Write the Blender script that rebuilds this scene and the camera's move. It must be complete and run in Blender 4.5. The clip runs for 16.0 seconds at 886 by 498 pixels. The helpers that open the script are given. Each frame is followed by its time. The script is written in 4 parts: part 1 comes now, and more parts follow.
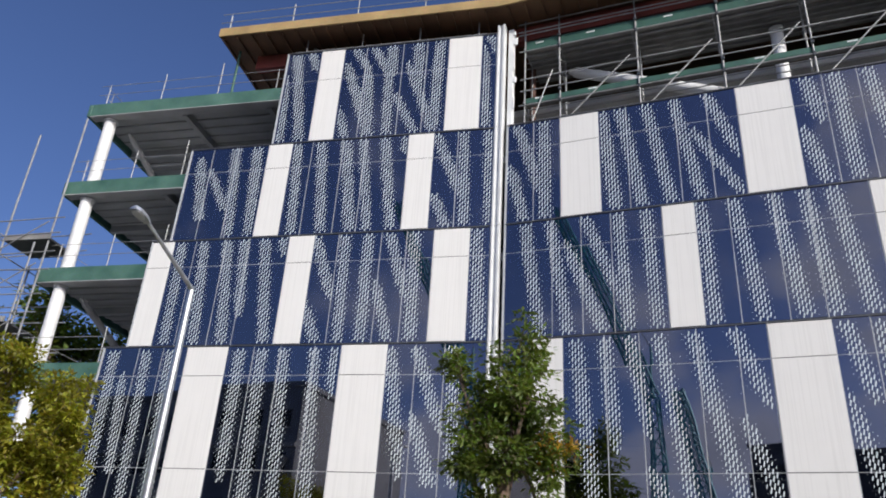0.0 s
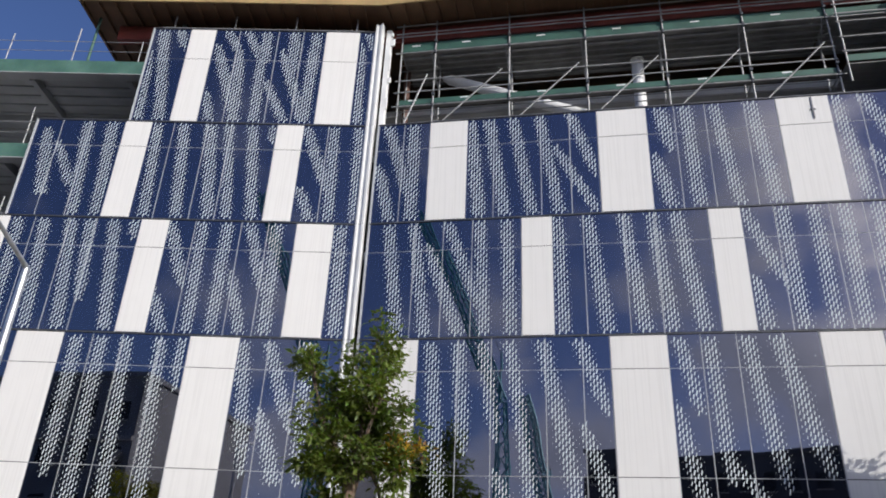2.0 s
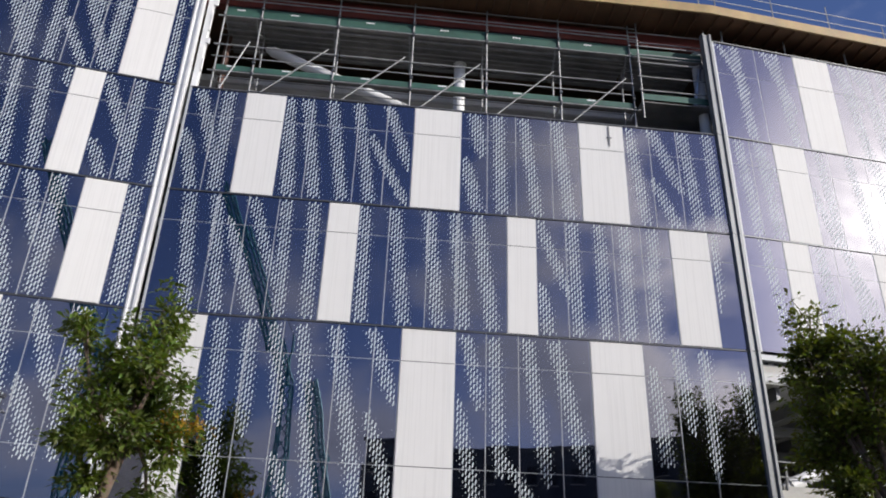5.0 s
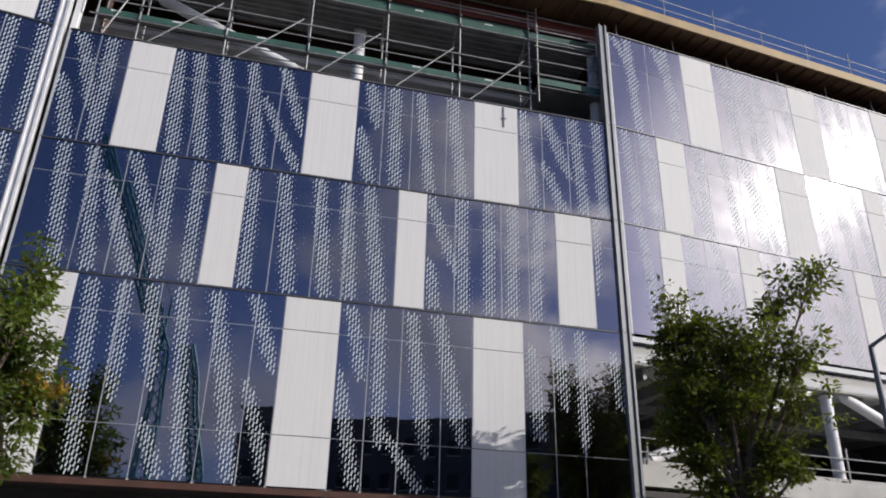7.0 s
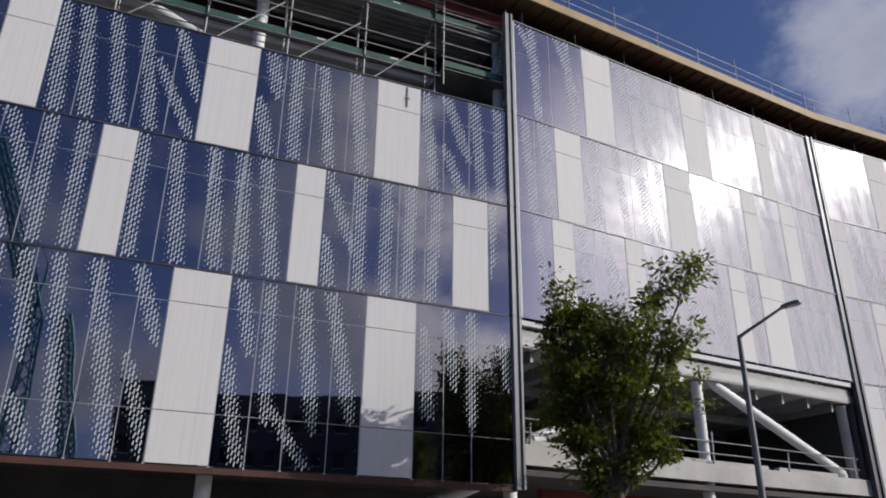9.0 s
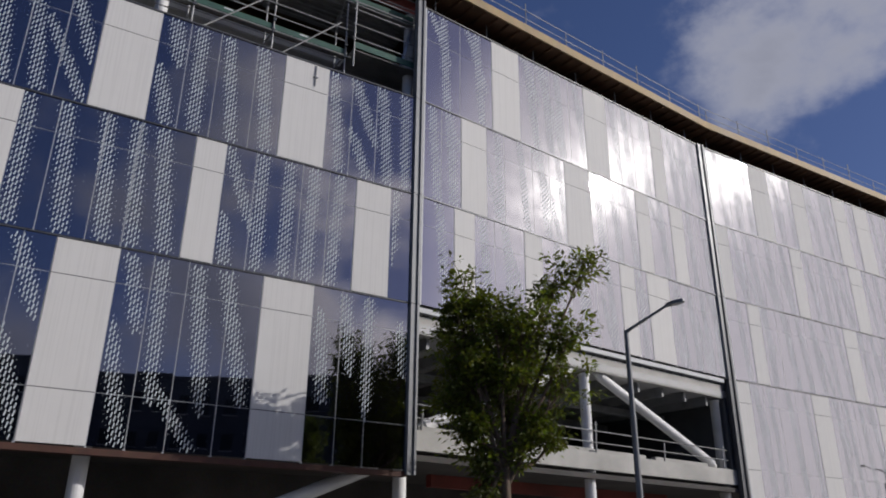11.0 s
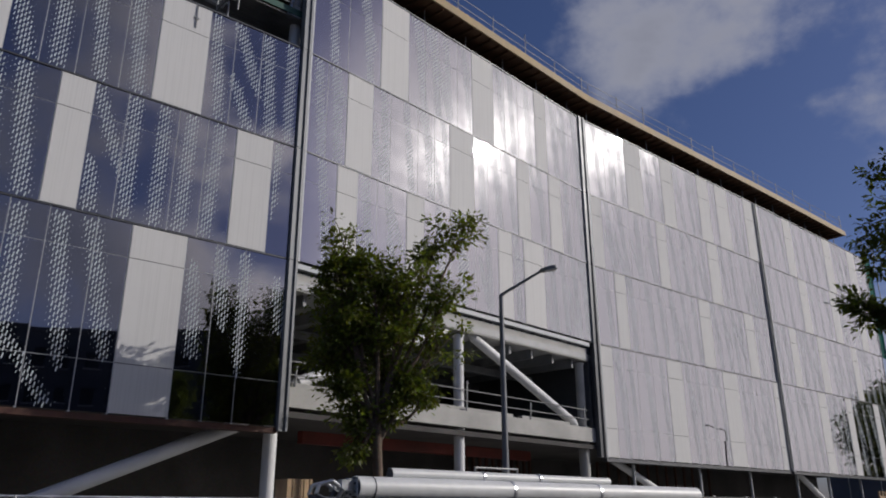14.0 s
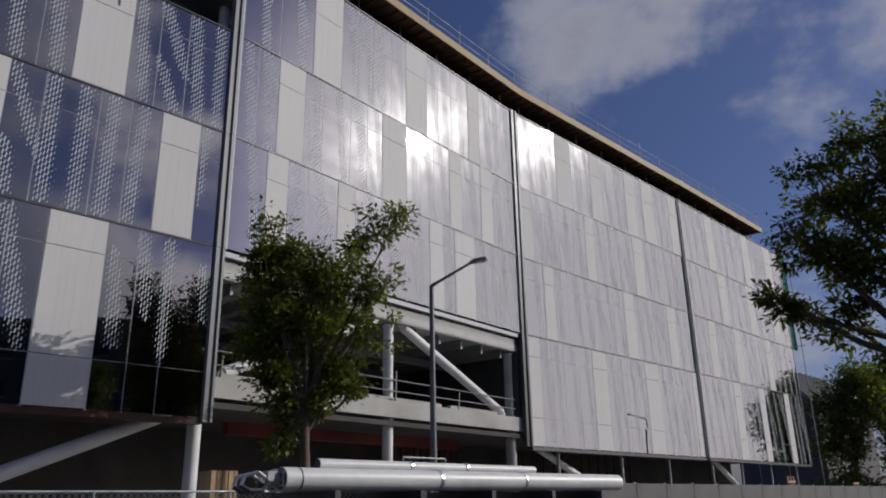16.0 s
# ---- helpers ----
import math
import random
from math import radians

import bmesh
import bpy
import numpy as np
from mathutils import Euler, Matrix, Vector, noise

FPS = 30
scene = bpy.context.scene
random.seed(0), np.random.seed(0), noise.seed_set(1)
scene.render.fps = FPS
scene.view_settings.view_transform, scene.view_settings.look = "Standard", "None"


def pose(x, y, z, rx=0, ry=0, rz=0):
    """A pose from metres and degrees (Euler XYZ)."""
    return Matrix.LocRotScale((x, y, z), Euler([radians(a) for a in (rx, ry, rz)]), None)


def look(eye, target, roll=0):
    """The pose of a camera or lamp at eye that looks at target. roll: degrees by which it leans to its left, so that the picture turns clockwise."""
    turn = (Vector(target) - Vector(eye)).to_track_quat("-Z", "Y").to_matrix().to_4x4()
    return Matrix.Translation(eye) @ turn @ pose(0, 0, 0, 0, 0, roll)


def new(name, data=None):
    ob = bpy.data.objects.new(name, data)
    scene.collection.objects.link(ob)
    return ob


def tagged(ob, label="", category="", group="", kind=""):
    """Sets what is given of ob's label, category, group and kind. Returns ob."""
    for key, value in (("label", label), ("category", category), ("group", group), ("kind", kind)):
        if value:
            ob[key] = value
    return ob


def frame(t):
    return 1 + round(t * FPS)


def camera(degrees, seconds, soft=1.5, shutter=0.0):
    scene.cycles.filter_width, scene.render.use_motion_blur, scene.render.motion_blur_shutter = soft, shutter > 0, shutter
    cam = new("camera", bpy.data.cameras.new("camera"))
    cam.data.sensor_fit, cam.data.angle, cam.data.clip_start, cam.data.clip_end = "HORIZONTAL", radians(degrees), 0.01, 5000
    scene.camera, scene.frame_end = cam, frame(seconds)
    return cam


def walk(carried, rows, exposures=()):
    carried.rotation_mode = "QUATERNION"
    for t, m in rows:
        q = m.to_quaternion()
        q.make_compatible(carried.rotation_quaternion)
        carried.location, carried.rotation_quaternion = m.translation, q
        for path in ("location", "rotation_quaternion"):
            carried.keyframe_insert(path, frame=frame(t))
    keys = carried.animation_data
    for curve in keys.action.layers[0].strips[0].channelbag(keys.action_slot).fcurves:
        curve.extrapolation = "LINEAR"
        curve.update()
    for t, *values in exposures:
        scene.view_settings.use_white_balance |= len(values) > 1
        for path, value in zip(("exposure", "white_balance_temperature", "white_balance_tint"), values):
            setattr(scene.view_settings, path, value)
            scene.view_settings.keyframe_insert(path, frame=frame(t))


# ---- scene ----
cam = camera(60.12, 16.0, soft=1.9)
EYE = (0.0, 0.0, 1.6)
PATH = [  # seconds, yaw, pitch, roll
    (0.0, -1.86, 26.21, -3.32),
    (0.5, -3.28, 26.37, -3.45),
    (1.0, -6.53, 26.55, -3.17),
    (1.5, -9.81, 26.67, -2.50),
    (2.0, -12.86, 26.74, -2.38),
    (2.5, -15.31, 26.71, -2.20),
    (3.0, -18.14, 26.67, -2.11),
    (3.5, -20.85, 26.65, -2.08),
    (4.0, -23.44, 26.61, -1.82),
    (4.5, -26.07, 26.53, -1.80),
    (5.0, -28.90, 26.36, -1.88),
    (7.5, -39.71, 24.06, -1.06),
    (8.0, -41.76, 23.75, -0.86),
    (8.5, -43.82, 23.43, -0.76),
    (9.0, -45.90, 23.16, -0.64),
    (9.5, -48.09, 22.92, -0.64),
    (10.0, -50.22, 22.76, -0.62),
    (12.5, -58.32, 20.75, -0.25),
    (13.0, -59.84, 20.17, -0.16),
    (13.5, -61.50, 19.63, -0.15),
    (14.0, -63.06, 19.22, 0.12),
    (14.5, -64.59, 18.89, 0.26),
    (15.0, -65.98, 18.60, 0.45),
    (15.5, -67.28, 18.44, 0.59),
    (16.0, -68.21, 18.46, 0.94),
]
EXPOSURE = [  # seconds, stops, kelvin, tint
    (0.0, 0.05, 6400, 10.5), (5.0, 0.05, 6400, 11.5), (7.5, -0.28, 6380, 12.5), (9.0, -0.44, 6350, 13), (10.2, -0.58, 6370, 12.5), (12.5, -0.84, 6390, 12.5), (16.0, -0.92, 6400, 12.5)]
walk(cam, [(t, pose(*EYE, 90 + p, r, y)) for t, y, p, r in PATH], EXPOSURE)

# ---- world and sun ----
SUN_AZ, SUN_EL = 147.4, 26.7          # degrees clockwise from +y, and above the horizon
az, el = radians(SUN_AZ), radians(SUN_EL)
SUN_DIR = Vector((math.sin(az) * math.cos(el), math.cos(az) * math.cos(el), math.sin(el)))

world = bpy.data.worlds.new("sky")
scene.world = world
world.use_nodes = True
wn, wl = world.node_tree.nodes, world.node_tree.links
wn.clear()
sky = wn.new("ShaderNodeTexSky")
sky.sky_type, sky.sun_disc = "NISHITA", False
sky.sun_elevation, sky.sun_rotation = el, az
sky.air_density, sky.dust_density, sky.ozone_density = 1.0, 1.6, 5.0
coord = wn.new("ShaderNodeTexCoord")


def sky_node(kind, operation="", links=(), **values):
    """A node of the sky: its settings by input number (v0, v1 ...), and links from sockets into its inputs."""
    node = wn.new(kind)
    if operation:
        node.operation = operation
    for key, value in values.items():
        node.inputs[int(key[1:])].default_value = value
    for k, socket in links:
        wl.new(socket, node.inputs[k])
    return node


def towards(azimuth, elevation, near, far, most):
    """A smooth patch of the sky round a direction: most within near degrees of it, nothing beyond far degrees."""
    a, e = radians(azimuth), radians(elevation)
    dot = sky_node("ShaderNodeVectorMath", "DOT_PRODUCT", [(0, coord.outputs["Generated"])], v1=(math.sin(a) * math.cos(e), math.cos(a) * math.cos(e), math.sin(e)))
    fade = wn.new("ShaderNodeMapRange")
    fade.interpolation_type = "SMOOTHSTEP"
    fade.inputs["From Min"].default_value, fade.inputs["From Max"].default_value = math.cos(radians(far)), math.cos(radians(near))
    fade.inputs["To Min"].default_value, fade.inputs["To Max"].default_value = 0.0, most
    wl.new(dot.outputs["Value"], fade.inputs["Value"])
    return fade.outputs["Result"]


def fold(operation, sockets):
    last = sockets[0]
    for other in sockets[1:]:
        last = sky_node("ShaderNodeMath", operation, [(0, last), (1, other)]).outputs["Value"]
    return last


def ranged(socket, lo, hi, to_lo, to_hi, smooth=True):
    node = wn.new("ShaderNodeMapRange")
    node.interpolation_type = "SMOOTHSTEP" if smooth else "LINEAR"
    for key, value in (("From Min", lo), ("From Max", hi), ("To Min", to_lo), ("To Max", to_hi)):
        node.inputs[key].default_value = value
    wl.new(socket, node.inputs["Value"])
    return node.outputs["Result"]


stretch = wn.new("ShaderNodeMapping")
stretch.inputs["Scale"].default_value = (1.0, 1.0, 1.5)
stretch.inputs["Location"].default_value = (0.31, 0.12, 0.4)
wl.new(coord.outputs["Generated"], stretch.inputs["Vector"])
puff = wn.new("ShaderNodeTexNoise")
puff.inputs["Scale"].default_value, puff.inputs["Detail"].default_value, puff.inputs["Roughness"].default_value = 5.2, 9.0, 0.56
wl.new(stretch.outputs["Vector"], puff.inputs["Vector"])
# a cumulus in the east, a low broken bank in the south, single puffs over it; clear towards the north-west
amount = fold("ADD", [puff.outputs["Fac"],
                      towards(83.5, 37.0, 2.0, 11.0, 0.24),
                      towards(197.0, 10.0, 6.0, 22.0, 0.16),
                      towards(178.0, 18.0, 3.0, 12.0, 0.12),
                      towards(188.0, 30.5, 1.0, 9.0, 0.25),
                      towards(101.0, 26.0, 3.0, 15.0, 0.10),
                      towards(-20.0, 30.0, 30.0, 80.0, -0.2)])
cover = ranged(amount, 0.53, 0.79, 0.0, 0.9)
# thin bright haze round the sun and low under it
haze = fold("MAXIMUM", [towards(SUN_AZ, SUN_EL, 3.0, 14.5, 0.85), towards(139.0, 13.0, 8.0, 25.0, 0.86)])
near_sun = towards(SUN_AZ, SUN_EL, 22.0, 40.0, 1.0)
lit = wn.new("ShaderNodeMix")
lit.data_type = "RGBA"
lit.inputs[6].default_value, lit.inputs[7].default_value = (5.7, 5.9, 6.9, 1), (29.5, 27.2, 24.2, 1)
wl.new(near_sun, lit.inputs[0])
# thick parts of a cloud are greyer
shade = sky_node("ShaderNodeVectorMath", "SCALE", [(0, lit.outputs[2])])
wl.new(ranged(amount, 0.62, 0.95, 1.12, 0.72, False), shade.inputs["Scale"])
deep = wn.new("ShaderNodeMix")
deep.data_type, deep.blend_type = "RGBA", "MULTIPLY"
deep.inputs[0].default_value, deep.inputs[7].default_value = 1.0, (0.90, 0.87, 1.08, 1)
wl.new(sky.outputs["Color"], deep.inputs[6])
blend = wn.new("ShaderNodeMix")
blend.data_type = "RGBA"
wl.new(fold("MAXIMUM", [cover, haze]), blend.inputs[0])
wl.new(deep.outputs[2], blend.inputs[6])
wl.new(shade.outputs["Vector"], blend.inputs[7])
bg = sky_node("ShaderNodeBackground", "", [(0, blend.outputs[2])], v1=0.10)
wo = wn.new("ShaderNodeOutputWorld")
wl.new(bg.outputs["Background"], wo.inputs["Surface"])

sun = new("sun", bpy.data.lights.new("sun", "SUN"))
sun.data.energy, sun.data.angle, sun.data.color = 4.2, radians(0.53), (1.0, 0.95, 0.87)
sun.matrix_basis = look(SUN_DIR * 100, (0, 0, 0))


# ---- materials ----
def material(name, color, rough=0.6, metal=0.0, vary=0.12, grain=40.0, blotch=1.5, bump=0.0, space="Object", tint=None, island=0.0):
    """A painted, cast or natural surface with blotches and grain in its colour, and a fine relief."""
    m = bpy.data.materials.new(name)
    m.use_nodes = True
    n, l = m.node_tree.nodes, m.node_tree.links
    b = n["Principled BSDF"]
    b.inputs["Metallic"].default_value = metal
    tc = n.new("ShaderNodeTexCoord")
    big, fine = n.new("ShaderNodeTexNoise"), n.new("ShaderNodeTexNoise")
    big.inputs["Scale"].default_value, big.inputs["Detail"].default_value = blotch, 6
    fine.inputs["Scale"].default_value, fine.inputs["Detail"].default_value = grain, 4
    for t in (big, fine):
        l.new(tc.outputs[space], t.inputs["Vector"])
    mix1 = n.new("ShaderNodeMix")
    mix1.data_type = "RGBA"
    lo = [c * (1 - vary * 1.6) for c in color]
    hi = list(tint) if tint else [min(1, c * (1 + vary)) for c in color]
    mix1.inputs[6].default_value, mix1.inputs[7].default_value = (*lo, 1), (*hi, 1)
    ramp = n.new("ShaderNodeMapRange")
    ramp.inputs["From Min"].default_value, ramp.inputs["From Max"].default_value = 0.3, 0.7
    l.new(big.outputs["Fac"], ramp.inputs["Value"])
    l.new(ramp.outputs["Result"], mix1.inputs[0])
    mix2 = n.new("ShaderNodeMix")
    mix2.data_type, mix2.blend_type = "RGBA", "OVERLAY"
    mix2.inputs[0].default_value = min(0.6, vary * 1.5)
    l.new(mix1.outputs[2], mix2.inputs[6])
    l.new(fine.outputs["Color"], mix2.inputs[7])
    last = mix2.outputs[2]
    if island:
        geo, hsv = n.new("ShaderNodeNewGeometry"), n.new("ShaderNodeHueSaturation")
        spread, turn = n.new("ShaderNodeMapRange"), n.new("ShaderNodeMapRange")
        spread.inputs["To Min"].default_value, spread.inputs["To Max"].default_value = 1 - island, 1 + island
        turn.inputs["To Min"].default_value, turn.inputs["To Max"].default_value = 0.5 - island * 0.06, 0.5 + island * 0.03
        l.new(geo.outputs["Random Per Island"], spread.inputs["Value"])
        l.new(geo.outputs["Random Per Island"], turn.inputs["Value"])
        l.new(spread.outputs["Result"], hsv.inputs["Value"])
        l.new(turn.outputs["Result"], hsv.inputs["Hue"])
        l.new(last, hsv.inputs["Color"])
        last = hsv.outputs["Color"]
    l.new(last, b.inputs["Base Color"])
    rr = n.new("ShaderNodeMapRange")
    rr.inputs["To Min"].default_value, rr.inputs["To Max"].default_value = max(0.02, rough - 0.12), min(1, rough + 0.12)
    l.new(big.outputs["Fac"], rr.inputs["Value"])
    l.new(rr.outputs["Result"], b.inputs["Roughness"])
    if bump:
        bp = n.new("ShaderNodeBump")
        bp.inputs["Strength"].default_value, bp.inputs["Distance"].default_value = bump, 0.01
        l.new(fine.outputs["Fac"], bp.inputs["Height"])
        l.new(bp.outputs["Normal"], b.inputs["Normal"])
    return m


def glazing(name, through_color, gloss_color, ior, dust, wave):
    """Coated solar glass: a tinted see-through body, a mirror-like coating by Fresnel, a thin film of building dust, slightly bowed panes."""
    m = bpy.data.materials.new(name)
    m.use_nodes = True
    n, l = m.node_tree.nodes, m.node_tree.links
    n.clear()
    out = n.new("ShaderNodeOutputMaterial")
    see, mirror, film = n.new("ShaderNodeBsdfTransparent"), n.new("ShaderNodeBsdfGlossy"), n.new("ShaderNodeBsdfGlossy")
    see.inputs["Color"].default_value = (*through_color, 1)
    mirror.inputs["Color"].default_value, mirror.inputs["Roughness"].default_value = (*gloss_color, 1), 0.015
    film.inputs["Color"].default_value, film.inputs["Roughness"].default_value = (0.9, 0.9, 0.92, 1), 0.21
    fr = n.new("ShaderNodeFresnel")
    fr.inputs["IOR"].default_value = ior
    a, b2 = n.new("ShaderNodeMixShader"), n.new("ShaderNodeMixShader")
    tc, info = n.new("ShaderNodeTexCoord"), n.new("ShaderNodeObjectInfo")
    shift = n.new("ShaderNodeVectorMath")
    shift.operation = "ADD"
    tex = n.new("ShaderNodeTexNoise")
    tex.inputs["Scale"].default_value, tex.inputs["Detail"].default_value = 0.55, 1.0
    bp = n.new("ShaderNodeBump")
    bp.inputs["Strength"].default_value, bp.inputs["Distance"].default_value = 1.0, wave
    scale = n.new("ShaderNodeMath")
    scale.operation = "MULTIPLY"
    scale.inputs[1].default_value = 37.0
    l.new(info.outputs["Random"], scale.inputs[0])
    l.new(tc.outputs["Object"], shift.inputs[0])
    l.new(scale.outputs["Value"], shift.inputs[1])
    l.new(shift.outputs["Vector"], tex.inputs["Vector"])
    l.new(tex.outputs["Fac"], bp.inputs["Height"])
    for sh in (mirror,):
        l.new(bp.outputs["Normal"], sh.inputs["Normal"])
    dirt = n.new("ShaderNodeTexNoise")
    dirt.inputs["Scale"].default_value, dirt.inputs["Detail"].default_value = 1.3, 7
    dr = n.new("ShaderNodeMapRange")
    dr.inputs["From Min"].default_value, dr.inputs["From Max"].default_value = 0.35, 0.75
    dr.inputs["To Min"].default_value, dr.inputs["To Max"].default_value = dust * 0.5, dust * 1.6
    l.new(tc.outputs["Object"], dirt.inputs["Vector"])
    l.new(dirt.outputs["Fac"], dr.inputs["Value"])
    l.new(fr.outputs["Fac"], a.inputs[0])
    l.new(see.outputs[0], a.inputs[1])
    l.new(mirror.outputs[0], a.inputs[2])
    l.new(dr.outputs["Result"], b2.inputs[0])
    l.new(a.outputs[0], b2.inputs[1])
    l.new(film.outputs[0], b2.inputs[2])
    l.new(b2.outputs[0], out.inputs["Surface"])
    return m


def ribbed_panel(name):
    """White aluminium panel, finely ribbed along its height, with faint run marks."""
    m = bpy.data.materials.new(name)
    m.use_nodes = True
    n, l = m.node_tree.nodes, m.node_tree.links
    b = n["Principled BSDF"]
    b.inputs["Roughness"].default_value = 0.8
    tc, mp = n.new("ShaderNodeTexCoord"), n.new("ShaderNodeMapping")
    mp.inputs["Scale"].default_value = (1, 1, 0.012)
    l.new(tc.outputs["Object"], mp.inputs["Vector"])
    rib, run = n.new("ShaderNodeTexNoise"), n.new("ShaderNodeTexNoise")
    rib.inputs["Scale"].default_value, rib.inputs["Detail"].default_value = 26.0, 1
    run.inputs["Scale"].default_value, run.inputs["Detail"].default_value = 2.0, 5
    l.new(mp.outputs["Vector"], rib.inputs["Vector"])
    l.new(tc.outputs["Object"], run.inputs["Vector"])
    edge = n.new("ShaderNodeMapRange")
    edge.inputs["From Min"].default_value, edge.inputs["From Max"].default_value = 0.5, 0.62
    l.new(rib.outputs["Fac"], edge.inputs["Value"])
    mix, mix2 = n.new("ShaderNodeMix"), n.new("ShaderNodeMix")
    mix.data_type = mix2.data_type = "RGBA"
    mix.inputs[6].default_value, mix.inputs[7].default_value = (0.725, 0.72, 0.705, 1), (0.685, 0.68, 0.665, 1)
    l.new(edge.outputs["Result"], mix.inputs[0])
    mix2.blend_type = "MULTIPLY"
    mix2.inputs[0].default_value = 0.06
    l.new(mix.outputs[2], mix2.inputs[6])
    l.new(run.outputs["Fac"], mix2.inputs[7])
    l.new(mix2.outputs[2], b.inputs["Base Color"])
    bp = n.new("ShaderNodeBump")
    bp.inputs["Strength"].default_value, bp.inputs["Distance"].default_value = 0.4, 0.004
    l.new(rib.outputs["Fac"], bp.inputs["Height"])
    l.new(bp.outputs["Normal"], b.inputs["Normal"])
    return m


GLASS = glazing("coated_glass", (0.10, 0.13, 0.22), (0.84, 0.85, 1.0), 2.9, 0.011, 0.004)
WHITE = ribbed_panel("white_panel")
FRIT = material("white_enamel", (0.53, 0.59, 0.62), 0.8, 0, 0.08, 30, 2)
ALU = material("light_grey_aluminium", (0.46, 0.48, 0.50), 0.62, 0.15, 0.08, 60, 2)
ALU_WHITE = material("white_powder_coat", (0.72, 0.73, 0.73), 0.4, 0.1, 0.08, 40, 1.2)
DARK_GAP = material("black_gasket", (0.02, 0.02, 0.022), 0.7, 0, 0.1, 50, 2)
DARK_METAL = material("dark_grey_steel", (0.10, 0.105, 0.115), 0.45, 0.5, 0.12, 30, 1.5)
POLE = material("bright_galvanised_pole", (0.74, 0.75, 0.74), 0.42, 0.0, 0.08, 25, 2)
POST_GREY = material("grey_coated_steel", (0.20, 0.21, 0.225), 0.5, 0.15, 0.12, 30, 2)
GALV = material("galvanised_steel", (0.56, 0.58, 0.60), 0.36, 0.85, 0.14, 25, 4, 0.1)
TUBE = material("scaffold_tube_steel", (0.33, 0.335, 0.34), 0.55, 0.35, 0.16, 30, 3, 0.1)
CONCRETE = material("grey_concrete", (0.33, 0.325, 0.31), 0.85, 0, 0.14, 35, 0.9, 0.4)
PALE_CONCRETE = material("pale_concrete", (0.46, 0.455, 0.43), 0.8, 0, 0.14, 30, 0.8, 0.3)
SOFFIT = material("steel_deck_soffit", (0.42, 0.425, 0.43), 0.6, 0.1, 0.14, 20, 0.7)
DARK_WALL = material("dark_core_wall", (0.24, 0.23, 0.225), 0.9, 0, 0.2, 12, 0.5, 0.2)
# darker copy of the core wall: the ground floor's shade put into its colour
GROUND_WALL = material("shade_darkened_blockwork", (0.08, 0.075, 0.072), 0.9, 0, 0.25, 12, 0.5, 0.2)
GREEN = material("green_primer_steel", (0.045, 0.135, 0.105), 0.6, 0.1, 0.2, 18, 1.1, 0.1, tint=(0.09, 0.19, 0.15))
GREEN_BOARD = material("green_toe_board", (0.035, 0.10, 0.078), 0.6, 0, 0.18, 15, 1.5, 0.1)
WHITE_STEEL = material("white_painted_steel", (0.74, 0.745, 0.75), 0.4, 0, 0.08, 20, 1.0)
RED = material("red_oxide_steel", (0.19, 0.04, 0.03), 0.65, 0, 0.22, 15, 0.8)
PLY = material("yellow_formply", (0.37, 0.26, 0.115), 0.65, 0, 0.18, 14, 0.9, 0.2)
BROWN = material("brown_formwork_timber", (0.15, 0.08, 0.042), 0.75, 0, 0.25, 18, 0.8, 0.3)
RUST = material("brown_steel_stud", (0.09, 0.04, 0.028), 0.7, 0.1, 0.2, 20, 1.5)
PLANK = material("grey_scaffold_plank", (0.27, 0.265, 0.26), 0.75, 0.2, 0.2, 20, 1.2, 0.2)
ASPHALT = material("asphalt", (0.05, 0.05, 0.052), 0.9, 0, 0.25, 60, 0.3, 0.5)
PAVING = material("concrete_paving", (0.30, 0.295, 0.28), 0.85, 0, 0.18, 40, 0.4, 0.3)
GRASS_GROUND = material("worn_ground", (0.10, 0.10, 0.075), 0.95, 0, 0.25, 30, 0.15, 0.4)
BARK = material("grey_brown_bark", (0.15, 0.11, 0.08), 0.9, 0, 0.3, 22, 3, 0.8)
NETTING = material("green_debris_net", (0.01, 0.22, 0.15), 0.8, 0, 0.25, 25, 1.0)
HOARD = material("grey_hoarding", (0.14, 0.14, 0.137), 0.7, 0, 0.25, 20, 0.6)
PINE = material("bare_pine", (0.48, 0.33, 0.19), 0.7, 0, 0.2, 25, 2, 0.2)
TEAL = material("teal_crane_paint", (0.06, 0.38, 0.42), 0.5, 0.1, 0.15, 20, 1)
BRICK_DARK = material("dark_cladding", (0.10, 0.097, 0.105), 0.8, 0, 0.2, 10, 0.3)
MID_GREY = material("weathered_grey_cladding", (0.28, 0.28, 0.28), 0.8, 0, 0.2, 10, 0.3)
STONE_PALE = material("pale_render", (0.40, 0.38, 0.35), 0.8, 0, 0.15, 10, 0.3)
BLACK_RUBBER = material("black_rubber", (0.015, 0.015, 0.016), 0.8, 0, 0.2, 40, 3)
PAINT_BLUE = material("dark_blue_truck_paint", (0.03, 0.05, 0.10), 0.35, 0.1, 0.12, 20, 1)


